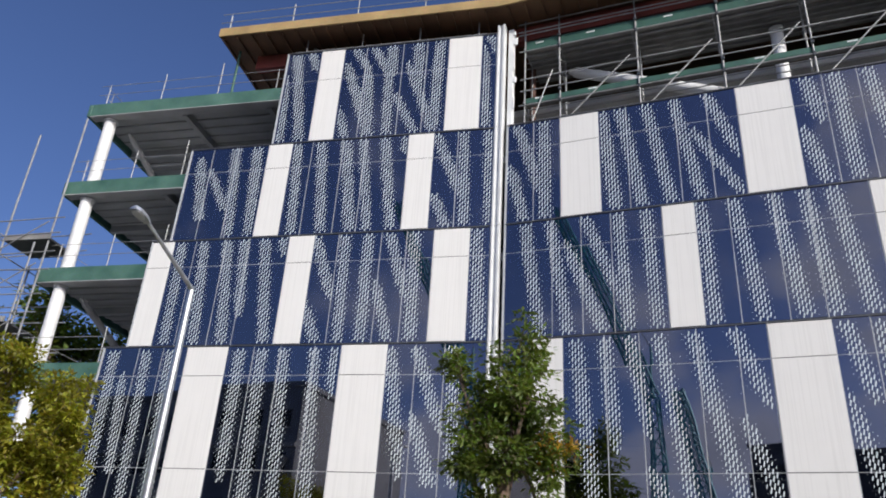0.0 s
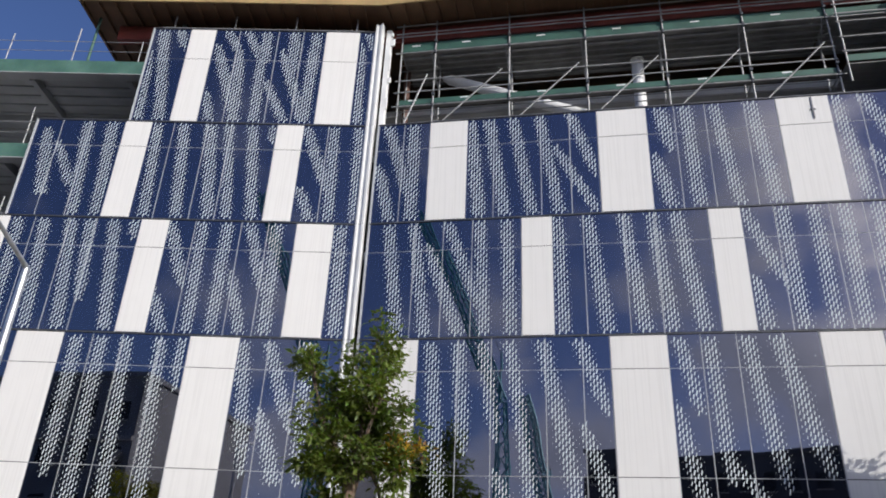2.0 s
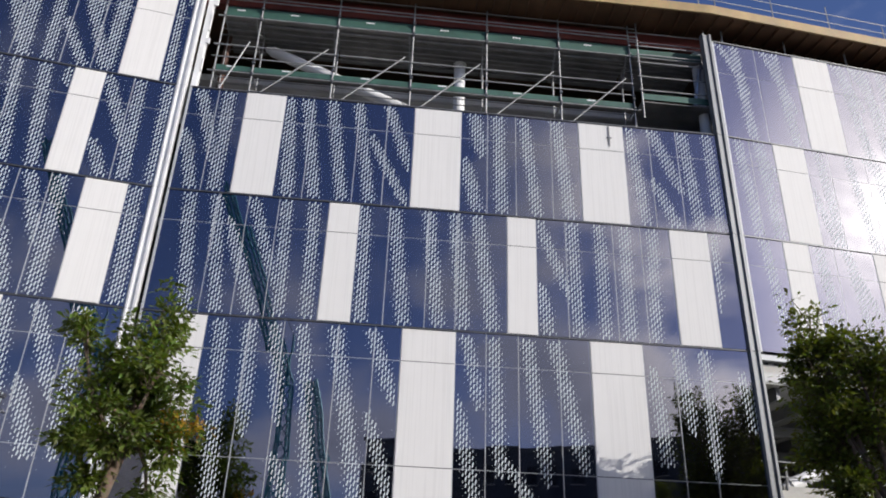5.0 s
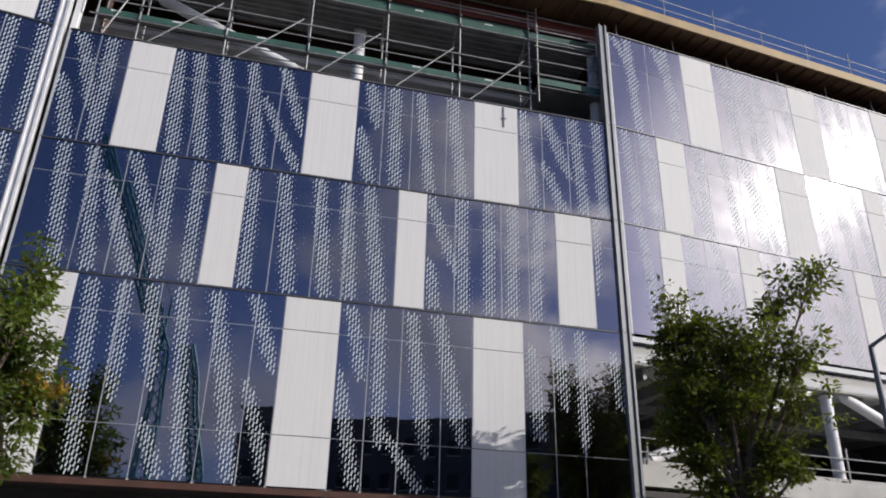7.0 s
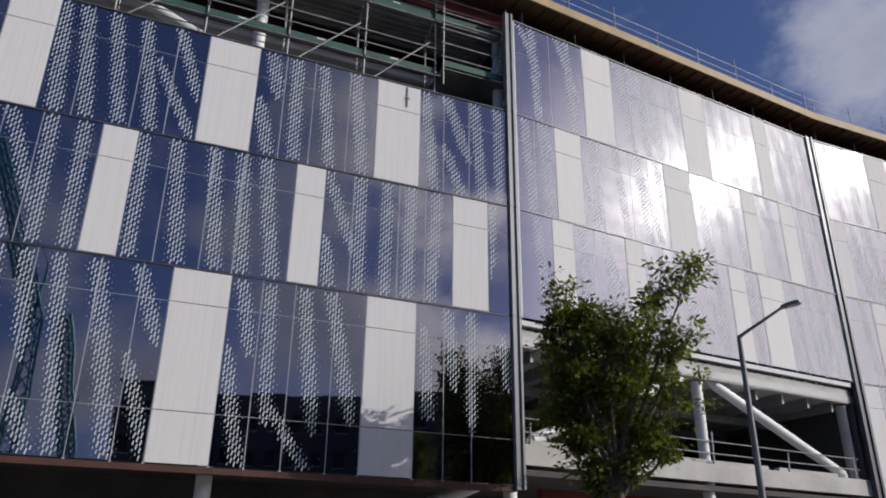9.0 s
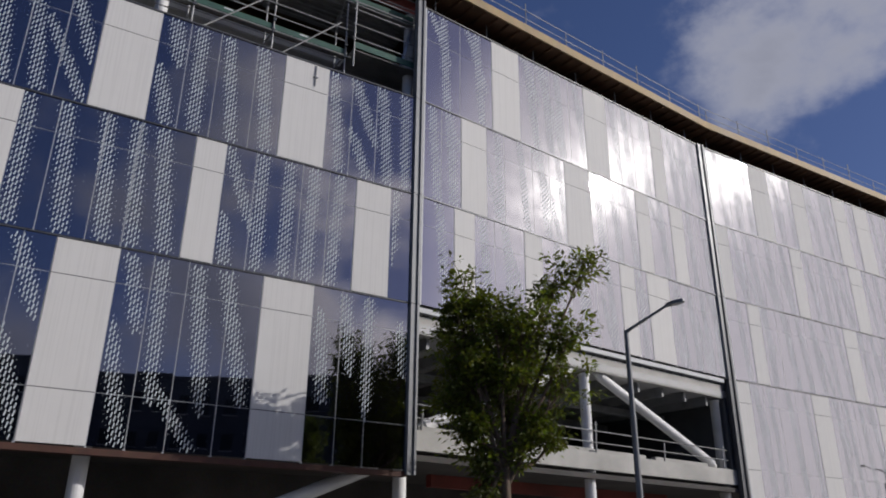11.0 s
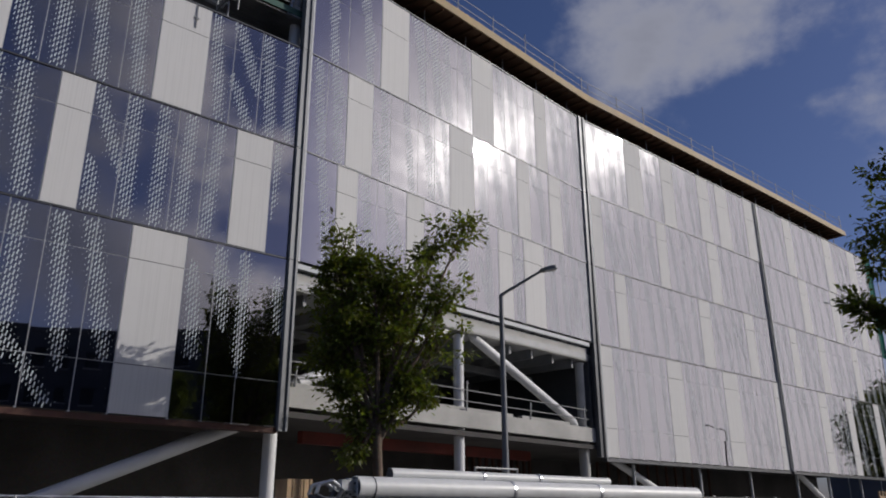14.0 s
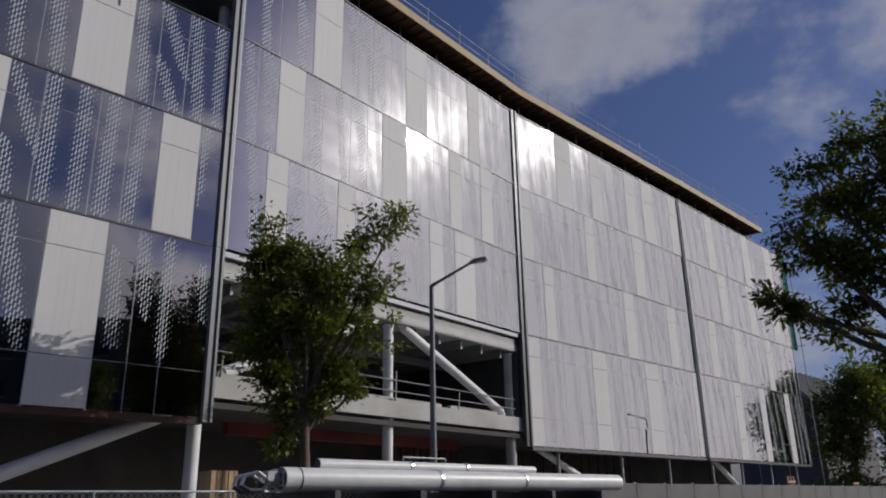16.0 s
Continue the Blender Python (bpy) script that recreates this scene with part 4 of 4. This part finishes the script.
# ---- trees ----
def tree(name, x, y, h, lobes, leaf, seed, label, count, leaf_len, trunk_r=0.14, lean=(0, 0), autumn=None, fork=0.42):
    """A tapered trunk that forks into limbs towards the crown's lobes; every lobe is filled with twigs that carry small folded leaves."""
    rng = random.Random(seed)
    root = thing(name, label, "tree", Matrix.Translation((x, y, 0)), "street trees")
    wood = Shape()
    k = Vector((lean[0], lean[1], h * fork))
    pts = [Vector((0, 0, 0.05)), Vector((lean[0] * 0.2 + 0.05, lean[1] * 0.2, h * fork * 0.35)), Vector((lean[0] * 0.6 - 0.04, lean[1] * 0.6, h * fork * 0.7)), k]
    rad = [trunk_r * 1.25, trunk_r, trunk_r * 0.9, trunk_r * 0.78]
    for i in range(3):
        wood.tube(pts[i], pts[i + 1], rad[i], rad[i + 1], n=10)
    part("trunk", wood, BARK, root, smooth=True)
    ends = []
    for lx, ly, lz, r in lobes:
        c = Vector((lx, ly, lz))
        limbs = Shape()
        start = pts[2].lerp(k, rng.uniform(0.2, 1.0))
        mid = start.lerp(c, 0.5) + Vector((rng.uniform(-0.15, 0.15), rng.uniform(-0.15, 0.15), -0.1))
        limbs.tube(start, mid, trunk_r * 0.5, trunk_r * 0.33, n=7)
        limbs.tube(mid, c, trunk_r * 0.33, trunk_r * 0.12, n=6)
        n = max(5, int(17 * r))
        for _ in range(n):
            d = Vector((rng.gauss(0, 1), rng.gauss(0, 1), rng.gauss(0.15, 0.8))).normalized()
            e = c + d * r * rng.uniform(0.5, 1.05)
            s = mid.lerp(c, rng.uniform(0.3, 1.0))
            limbs.tube(s, s.lerp(e, 0.55) + Vector((0, 0, 0.08)), trunk_r * 0.13, 0.012, n=5)
            limbs.tube(s.lerp(e, 0.55) + Vector((0, 0, 0.08)), e, 0.012, 0.005, n=4)
            ends.append((s, e, r))
        part("limb", limbs, BARK, root)
    verts, faces = [], []
    av, af = [], []
    per = max(1, count // len(ends))
    for s, e, r in ends:
        turn_yellow = autumn is not None and (e - Vector(autumn[:3])).length < autumn[3]
        out = (e - s).normalized()
        sprays = [(s.lerp(e, rng.uniform(0.35, 1.0)) + Vector((rng.gauss(0, 1), rng.gauss(0, 1), rng.gauss(0, 0.7))) * (0.05 + 0.10 * r)) for _ in range(3)] + [e]
        for _ in range(int(per * rng.uniform(0.5, 1.5))):
            c = rng.choice(sprays)
            p = c + Vector((rng.gauss(0, 1), rng.gauss(0, 1), rng.gauss(0, 0.55))) * (leaf_len * 0.75)
            face = Vector((rng.gauss(0, 0.5), rng.gauss(0, 0.5), 1.0)).normalized()
            a = (p - c).normalized() + out * 0.4 + Vector((rng.gauss(0, 0.4), rng.gauss(0, 0.4), rng.gauss(-0.35, 0.4)))
            w = a.cross(face).normalized()
            a = a.normalized()
            up = w.cross(a)
            L = leaf_len * rng.uniform(0.65, 1.35)
            vv, ff = (av, af) if turn_yellow and rng.random() < 0.6 else (verts, faces)
            q = len(vv)
            vv += [tuple(p), tuple(p + a * L * 0.45 + w * L * 0.24 + up * L * 0.07), tuple(p + a * L), tuple(p + a * L * 0.45 - w * L * 0.24 + up * L * 0.07)]
            ff += [(q, q + 1, q + 2), (q, q + 2, q + 3)]
    crown = Shape()
    crown.v, crown.f = verts, faces
    part("crown", crown, leaf, root)
    if av:
        turned = Shape()
        turned.v, turned.f = av, af
        part("turned_leaves", turned, LEAF_AUTUMN, root, "cluster of orange and yellow leaves")
    return root


tree("street_tree", 1.15, 16.6, 8.3,
     [(0.75, 0, 7.3, 0.75), (0.0, 0.3, 6.2, 0.75), (1.0, -0.3, 6.3, 0.95), (-0.1, -0.2, 5.4, 0.8), (1.5, 0.2, 5.4, 0.85), (0.7, 0.5, 5.6, 0.9), (-0.3, 0.1, 4.6, 0.6), (1.6, -0.2, 4.6, 0.55), (0.5, -0.5, 4.7, 0.62), (-0.65, 0.2, 7.0, 0.28), (1.3, 0.4, 3.8, 0.34), (0.0, 0.1, 3.9, 0.36)],
     LEAF_GREEN, 11, "young green street tree with a patch of orange leaves", 9500, 0.16, 0.14, (0.75, 0.0), (1.6, -0.3, 5.2, 0.3), 0.62)
tree("street_tree", 17.5, 10.68, 10.2,
     [(-0.84, 0.84, 8.69, 0.82), (0.93, -1.12, 8.91, 0.76), (1.44, -1.77, 9.52, 0.51), (0.28, -0.37, 7.58, 1.17), (-0.84, 1.02, 7.14, 1.02), (1.05, -1.40, 7.47, 0.76), (0.00, 0.18, 6.25, 1.28), (-0.67, 0.92, 5.81, 0.74), (0.93, -1.21, 5.92, 0.92), (-0.66, 0.84, 4.70, 0.58), (0.46, -0.37, 4.81, 0.60), (-1.05, 1.39, 7.47, 0.39), (0.84, -0.93, 4.59, 0.38), (-0.37, 0.37, 3.59, 0.38), (-0.46, 0.55, 3.04, 0.31), (-0.70, 1.12, 6.20, 0.78), (-0.62, 1.02, 5.10, 0.66), (-0.40, 0.66, 4.20, 0.60), (-0.75, 1.23, 5.60, 0.60), (0.2, -0.3, 4.2, 0.45), (0.45, -0.70, 5.00, 0.62), (-0.63, 0.71, 6.60, 0.83), (-0.88, 1.09, 8.20, 0.64), (-0.17, 0.25, 8.00, 0.83), (1.09, 0.63, 8.10, 0.83), (1.34, 0.76, 6.80, 1.01), (1.85, 0.59, 7.40, 0.74), (1.01, 0.50, 5.60, 0.92), (2.02, 1.01, 6.20, 0.74)],
     LEAF_DARK, 12, "dark green street tree in full leaf with a pale slender trunk", 22000, 0.165, 0.14, (-0.1, 0.1), None, 0.42)
tree("street_tree", 14.6, -3.5, 8.6,
     [(-0.3, 2.2, 5.88, 0.5), (0.2, 1.2, 6.78, 0.9), (-0.2, 0.2, 7.48, 1.0), (0.4, -0.8, 7.58, 1.1), (0, 1.2, 5.58, 1.0), (0, 0.2, 5.98, 1.3), (0.3, 1.8, 4.58, 0.5), (0, 0.4, 4.78, 0.9), (0, -0.8, 5.78, 1.4), (-0.2, -0.6, 4.48, 0.9), (0.2, 2.6, 4.78, 0.35), (0.1, 1.1, 4.08, 0.45), (0.0, 1.75, 6.98, 0.82), (0.1, 0.8, 7.88, 0.85), (0.0, 2.95, 5.08, 0.2), (0.1, 2.5, 6.28, 0.32), (0.1, 0.2, 4.1, 0.6), (0.0, -0.7, 4.2, 0.7), (-0.2, 1.6, 5.7, 0.5)],
     LEAF_DARK, 13, "large dark green street tree with light through its thin crown", 23000, 0.125, 0.17, (0, 0.0), None, 0.45)
tree("street_tree", -9.15, 15.4, 6.9,
     [(1.6, 0.2, 5.3, 0.75), (0.6, 0, 5.7, 0.9), (-0.4, 0, 5.9, 0.9), (1.9, 0, 4.3, 0.8), (0.8, -0.3, 4.5, 1.0), (-0.3, 0.2, 4.6, 1.0), (1.7, 0.3, 3.4, 0.8), (0.6, 0, 3.4, 0.9), (2.3, 0, 3.7, 0.45), (-1.3, 0.1, 4.8, 0.9)],
     LEAF_YELLOW, 14, "yellow-green street tree turning in autumn", 22000, 0.13, 0.13, (0.2, 0), None, 0.4)
for k, (x, y, h, seed) in enumerate(((76.5, -7.6, 13.0, 21), (79.0, -12.0, 14.0, 22), (81.5, -16.5, 14.0, 23), (84, -20, 14.5, 24), (-17.6, 37, 17.5, 25), (-24, 36, 14, 26))):
    rng = random.Random(seed)
    lob = [(rng.uniform(-2.2, 2.2), rng.uniform(-2.2, 2.2), h * rng.uniform(0.14, 0.88), rng.uniform(1.3, 2.1)) for _ in range(17)]
    tree("background_tree", x, y, h, lob, LEAF_DARK if k < 4 else LEAF_GREEN, seed, "dark green tree far behind the building", 10000, 0.42, 0.22, (0, 0), None, 0.35)


# ---- site fence, hoarding and loads ----
def chain_fence(p, q, h, label):
    p, q = Vector(p), Vector(q)
    u = (q - p).normalized()
    L = (q - p).length
    m = Matrix(((u.x, -u.y, 0, p.x), (u.y, u.x, 0, p.y), (0, 0, 1, 0), (0, 0, 0, 1)))
    root = thing("mesh_fence", label, "fence", m, "fence runs")
    n = max(1, round(L / 2.4))
    for i in range(n + 1):
        x = L * i / n
        part("post", Shape().tube((x, 0, 0), (x, 0, h), 0.024, n=8), GALV, root)
        part("foot", Shape().box(x - 0.3, x + 0.3, -0.12, 0.12, 0.0, 0.13, bevel=0.03), CONCRETE, root)
    for z in (0.2, h - 0.02):
        part("rail", Shape().tube((0, 0, z), (L, 0, z), 0.021, n=8), GALV, root)
    net = Shape()
    step = 0.115
    k = 0
    while k * step < L + h:
        for sgn in (1, -1):
            x0, z0, x1, z1 = (k * step - h, 0.2, k * step, h) if sgn > 0 else (k * step, 0.2, k * step - h, h)
            lo, hi = max(0, min(x0, x1)), min(L, max(x0, x1))
            if hi > lo:
                f = lambda x: z0 + (x - x0) / (x1 - x0) * (z1 - z0)
                net.tube((lo, 0.004 * sgn, f(lo)), (hi, 0.004 * sgn, f(hi)), 0.0045, n=3, caps=False)
        k += 1
    tagged(part("wire_mesh", net, GALV, root, "diamond wire mesh"), kind="stuff")
    return root


chain_fence((3.5, 13.6), (17.2, 7.3), 1.92, "galvanised chain-link site fence on concrete feet")
hoard = thing("hoarding", "grey panelled site hoarding along the footpath", "hoarding")
hp, hq = Vector((27.0, 5.0, 0)), Vector((66, -11.5, 0))
nb = 20
for i in range(nb):
    a, b = hp.lerp(hq, i / nb), hp.lerp(hq, (i + 1) / nb)
    u = (b - a).normalized()
    m = Matrix(((u.x, -u.y, 0, a.x), (u.y, u.x, 0, a.y), (0, 0, 1, 0), (0, 0, 0, 1)))
    pn = part("hoarding_panel", Shape().box(0.02, (b - a).length - 0.02, 0, 0.03, 0.12, 2.2), HOARD, hoard)
    pn.matrix_basis = m
    ps = part("post", Shape().box(-0.03, 0.03, 0.03, 0.1, 0.0, 2.24), GALV, hoard)
    ps.matrix_basis = m


def pole_truck():
    """A flat-bed trailer loaded with long galvanised lamp poles."""
    a, b = Vector((11.94, 7.82, 0)), Vector((21.44, 3.59, 0))
    u = (b - a).normalized()
    m = Matrix(((u.x, -u.y, 0, a.x), (u.y, u.x, 0, a.y), (0, 0, 1, 0), (0, 0, 0, 1)))
    load = m @ Matrix.Translation((0, 0, 0.23))
    root = thing("flatbed_trailer", "dark flat-bed trailer parked on the street", "trailer", m)
    part("deck", Shape().box(0.9, 9.6, -0.3, 1.9, 1.32, 1.5, bevel=0.02), PAINT_BLUE, root)
    for x in (1.0, 3.1, 5.2, 7.3, 9.3):
        part("bolster", Shape().box(x, x + 0.12, -0.25, 1.85, 1.502, 1.873), DARK_METAL, root)
        part("stake", Shape().box(x + 0.02, x + 0.1, 1.7, 1.78, 1.5, 2.25), GALV, root)
    for x in (2.0, 3.2, 8.2):
        for y in (-0.05, 1.5):
            w = part("wheel", Shape().tube((x, y, 0.5), (x, y + 0.28, 0.5), 0.5, n=22), BLACK_RUBBER, root, "black rubber tyre")
            part("rim", Shape().tube((x, y - 0.01, 0.5), (x, y + 0.29, 0.5), 0.27, n=18), GALV, w)
    part("axle_frame", Shape().box(1.2, 9.2, 0.5, 1.1, 0.8, 1.318), DARK_METAL, root)
    for k, (x0, x1, y, z, r0, r1) in enumerate(((0.0, 10.4, 0.0, 1.845, 0.2, 0.2), (0.1, 9.8, 0.42, 1.835, 0.19, 0.18), (0.9, 7.2, 0.2, 2.115, 0.11, 0.09), (0.3, 9.5, 0.8, 1.795, 0.15, 0.13), (0.8, 9.6, 1.15, 1.795, 0.15, 0.13))):
        pole = thing("steel_pole", "long galvanised steel pole lying on the trailer", "steel pole", load, "loaded steel poles")
        part("shaft", Shape().tube((x0, y, z), (x1, y, z), r0, r1, n=20), POLE, pole, smooth=True)
        part("end_cap", Shape().tube((x0 - 0.01, y, z), (x0 + 0.015, y, z), r0 * 0.9, n=20), DARK_METAL, pole)
        for x in (x0 + (x1 - x0) * 0.36, x0 + (x1 - x0) * 0.62):
            part("collar", Shape().tube((x, y, z), (x + 0.07, y, z), r0 * 1.06, n=20), GALV, pole)
        if k in (0, 1):
            part("flange", Shape().box(x0 - 0.05, x0 - 0.012, y - 0.15, y + 0.15, z - 0.14, z + 0.15, bevel=0.03), GALV, pole)
            part("ring", Shape().tube((x0 + 0.32, y, z), (x0 + 0.345, y, z), r0 * 1.03, n=20), DARK_METAL, pole)
            for k2 in range(5):
                ang = k2 * 1.26
                part("bolt", Shape().tube((x0 - 0.075, y + 0.12 * math.cos(ang), z + 0.12 * math.sin(ang)), (x0 - 0.05, y + 0.12 * math.cos(ang), z + 0.12 * math.sin(ang)), 0.02, n=6), DARK_METAL, pole)
            part("clamp_arm", Shape().path([(x0 - 0.25, y, z - 0.02), (x0 - 0.5, y - 0.05, z + 0.1), (x0 - 0.72, y, z + 0.04), (x0 - 0.78, y, z - 0.12)], 0.035, n=7), GALV, pole)
            part("clamp_jaw", Shape().path([(x0 - 0.3, y - 0.08, z - 0.04), (x0 - 0.42, y - 0.1, z - 0.2), (x0 - 0.66, y - 0.08, z - 0.2), (x0 - 0.78, y, z - 0.12)], 0.04, n=7), DARK_METAL, pole)
            part("hinge_bracket", Shape().box(x0 - 0.32, x0 - 0.052, y - 0.06, y + 0.1, z - 0.05, z + 0.13, bevel=0.02), GALV, pole)
    hoop = thing("load_hoop", "galvanised hoop strap over the loaded poles", "strap", load)
    part("hoop_frame", Shape().path([(3.0, 0.18, 1.99), (3.0, 0.18, 2.3), (4.2, 0.18, 2.3), (4.2, 0.18, 1.99)], 0.02), TUBE, hoop)


pole_truck()


def crate(x, y):
    root = thing("packing_crate", "pale timber packing crate on a pallet", "crate", Matrix.Translation((x, y, 0.13)) @ pose(0, 0, 0, 0, 0, -22) @ Matrix.Diagonal((0.9, 0.9, 1.26, 1)))
    part("body", Shape().box(-0.42, 0.42, -0.35, 0.35, 0.9, 1.9, bevel=0.01), PINE, root)
    for k in range(5):
        part("slat", Shape().box(-0.43 + k * 0.19, -0.34 + k * 0.19, -0.37, -0.352, 0.5, 1.9), PINE, root)
    for z in (0.0, 0.45):
        part("pallet_board", Shape().box(-0.5, 0.5, -0.4, 0.4, z + 0.1, z + 0.14), PINE, root)
        for x2 in (-0.45, 0.0, 0.38):
            part("pallet_block", Shape().box(x2, x2 + 0.1, -0.38, 0.38, z, z + 0.098), PINE, root)
    part("lower_box", Shape().box(-0.4, 0.4, -0.34, 0.34, 0.592, 0.898), PINE, root)
    return root


crate(17.2, 13.2)
for x, y, h in ((53.0, -1.6, 2.9), (64.5, -6.2, 2.6)):
    fr = thing("timber_frame", "small stack of bare pine frames beside the building", "timber frame", Matrix.Translation((x, y, 0.0)) @ pose(0, 0, 0, 0, 0, -22))
    for x2 in (-0.45, 0.0, 0.45):
        part("upright", Shape().box(x2 - 0.05, x2 + 0.05, -0.05, 0.05, 0, h), PINE, fr)
    for k in range(6):
        part("slat", Shape().box(-0.6, 0.6, -0.08, -0.052, 0.4 + k * 0.42, 0.52 + k * 0.42), PINE, fr)


# ---- across the street, behind the camera: seen mirrored in the glass ----
def block(x0, x1, y0, y1, h, mat, label, cols, floors):
    root = thing("street_building", label, "building", kind="")
    part("wall", Shape().box(x0, x1, y0, y1, 0, h), mat, root)
    part("roof", Shape().box(x0 - 0.2, x1 + 0.2, y0 - 0.2, y1 + 0.2, h + 0.003, h + 0.4), mat, root)
    for f in range(floors):
        for c in range(cols):
            w = (x1 - x0) / cols
            z = 1.2 + f * (h - 1) / floors
            win = part("window", Shape().box(x0 + w * c + w * 0.25, x0 + w * c + w * 0.72, y1 + 0.002, y1 + 0.06, z, z + 1.5), DARK_GAP, root)
            part("sill", Shape().box(x0 + w * c + w * 0.2, x0 + w * c + w * 0.77, y1 + 0.002, y1 + 0.16, z - 0.12, z - 0.01), STONE_PALE, win)
    return root


block(-14.0, -7.5, -46, -33.5, 18.2, BRICK_DARK, "tall dark clad building across the street", 3, 5)
block(-7.4, 12.0, -50, -36, 17.2, BRICK_DARK, "dark clad office building across the street", 9, 5)
block(12.6, 40.0, -56, -39.5, 18.6, BRICK_DARK, "dark office building across the street", 10, 5)
corner = block(-52.0, -28.0, -26.0, -8.5, 18.8, MID_GREY, "grey clad building with pale diagonal bracing across the street", 8, 5)
for k in range(4):
    x = -50.5 + k * 5.6
    part("diagonal_brace", Shape().tube((x, -8.1, 1.0 + 4 * (k % 2)), (x + 5.2, -8.1, 9.0 + 4 * (k % 2)), 0.25, n=8), STONE_PALE, corner)
for k in range(3):
    part("floor_band", Shape().box(-51.8, -28.0, -8.49, -8.2, 4.6 + k * 4.6, 4.95 + k * 4.6), STONE_PALE, corner)


def crane(x, y, h, jib, azim):
    root = thing("tower_crane", "teal lattice crane across the street", "crane", Matrix.Translation((x, y, 0)))
    def lattice(p, q, w, n, name):
        p, q = Vector(p), Vector(q)
        d = (q - p).normalized()
        a = d.orthogonal().normalized()
        b = d.cross(a)
        c = [a * w + b * w, a * w - b * w, -a * w - b * w, -a * w + b * w]
        sh = Shape()
        for o in c:
            sh.tube(p + o, q + o * 0.7, 0.16, n=5)
        for i in range(n):
            s0, s1 = p.lerp(q, i / n), p.lerp(q, (i + 1) / n)
            k0, k1 = 1 - 0.3 * i / n, 1 - 0.3 * (i + 1) / n
            for j in range(4):
                sh.tube(s0 + c[j] * k0, s1 + c[(j + 1) % 4] * k1, 0.085, n=4)
                sh.tube(s0 + c[(j + 1) % 4] * k0, s0 + c[j] * k0, 0.05, n=4)
        part(name, sh, TEAL, root)
    lattice((0, 0, 0), (0, 0, h), 0.9, 14, "mast")
    tip = Vector((math.sin(radians(azim)) * jib[0], math.cos(radians(azim)) * jib[0], h + jib[1]))
    lattice((0, 0, h), tip, 0.7, 20, "jib")
    part("stay_cable", Shape().tube((0, 0, h + 6), tip, 0.05, n=4), DARK_METAL, root)
    part("apex", Shape().tube((0, 0, h), (0, 0, h + 6), 0.3, 0.12, n=6), TEAL, root)


crane(-27.8, -41.2, 27.0, (11.0, 26.0), -60)
crane(-22.9, -44.0, 13.0, (3.0, 15.0), -60)
for k, (x, y, h, seed) in enumerate(((-6.5, -22.5, 8.5, 31), (-30, -9, 11, 32), (64, -24, 4.0, 34), (76, -30, 4.6, 35), (58, -20, 3.6, 36))):
    rng = random.Random(seed)
    lob = [(rng.uniform(-2, 2), rng.uniform(-2, 2), h * rng.uniform(0.4, 0.86), rng.uniform(1.0, 1.6)) for _ in range(10)]
    tree("street_tree", x, y, h, lob, LEAF_DARK, seed, "dark green tree across the street", 3000, 0.4, 0.2, (0, 0), None, 0.38)

# far gabled building behind the end of the facade
far = thing("far_building", "dark gabled building with a ribbed roof behind the trees", "building", Matrix.Translation((99, -5.5, 0)) @ pose(0, 0, 0, 0, 0, -22))
part("wall", Shape().box(-9, 9, -4.5, 4.5, 0, 10.5), BRICK_DARK, far)
gable = Shape()
gable.v = [(-9.4, -4.9, 10.5), (9.4, -4.9, 10.5), (9.4, 4.9, 10.5), (-9.4, 4.9, 10.5), (-9.4, 0, 15.6), (9.4, 0, 15.6)]
gable.f = [(0, 1, 5, 4), (2, 3, 4, 5), (0, 4, 3), (1, 2, 5), (3, 2, 1, 0)]
roof_part = part("roof", gable, DARK_METAL, far)
for k in range(12):
    x = -9 + k * 1.6
    part("roof_rib", Shape().tube((x, -4.9, 10.55), (x, 0, 15.65), 0.09, n=5), DARK_METAL, roof_part)
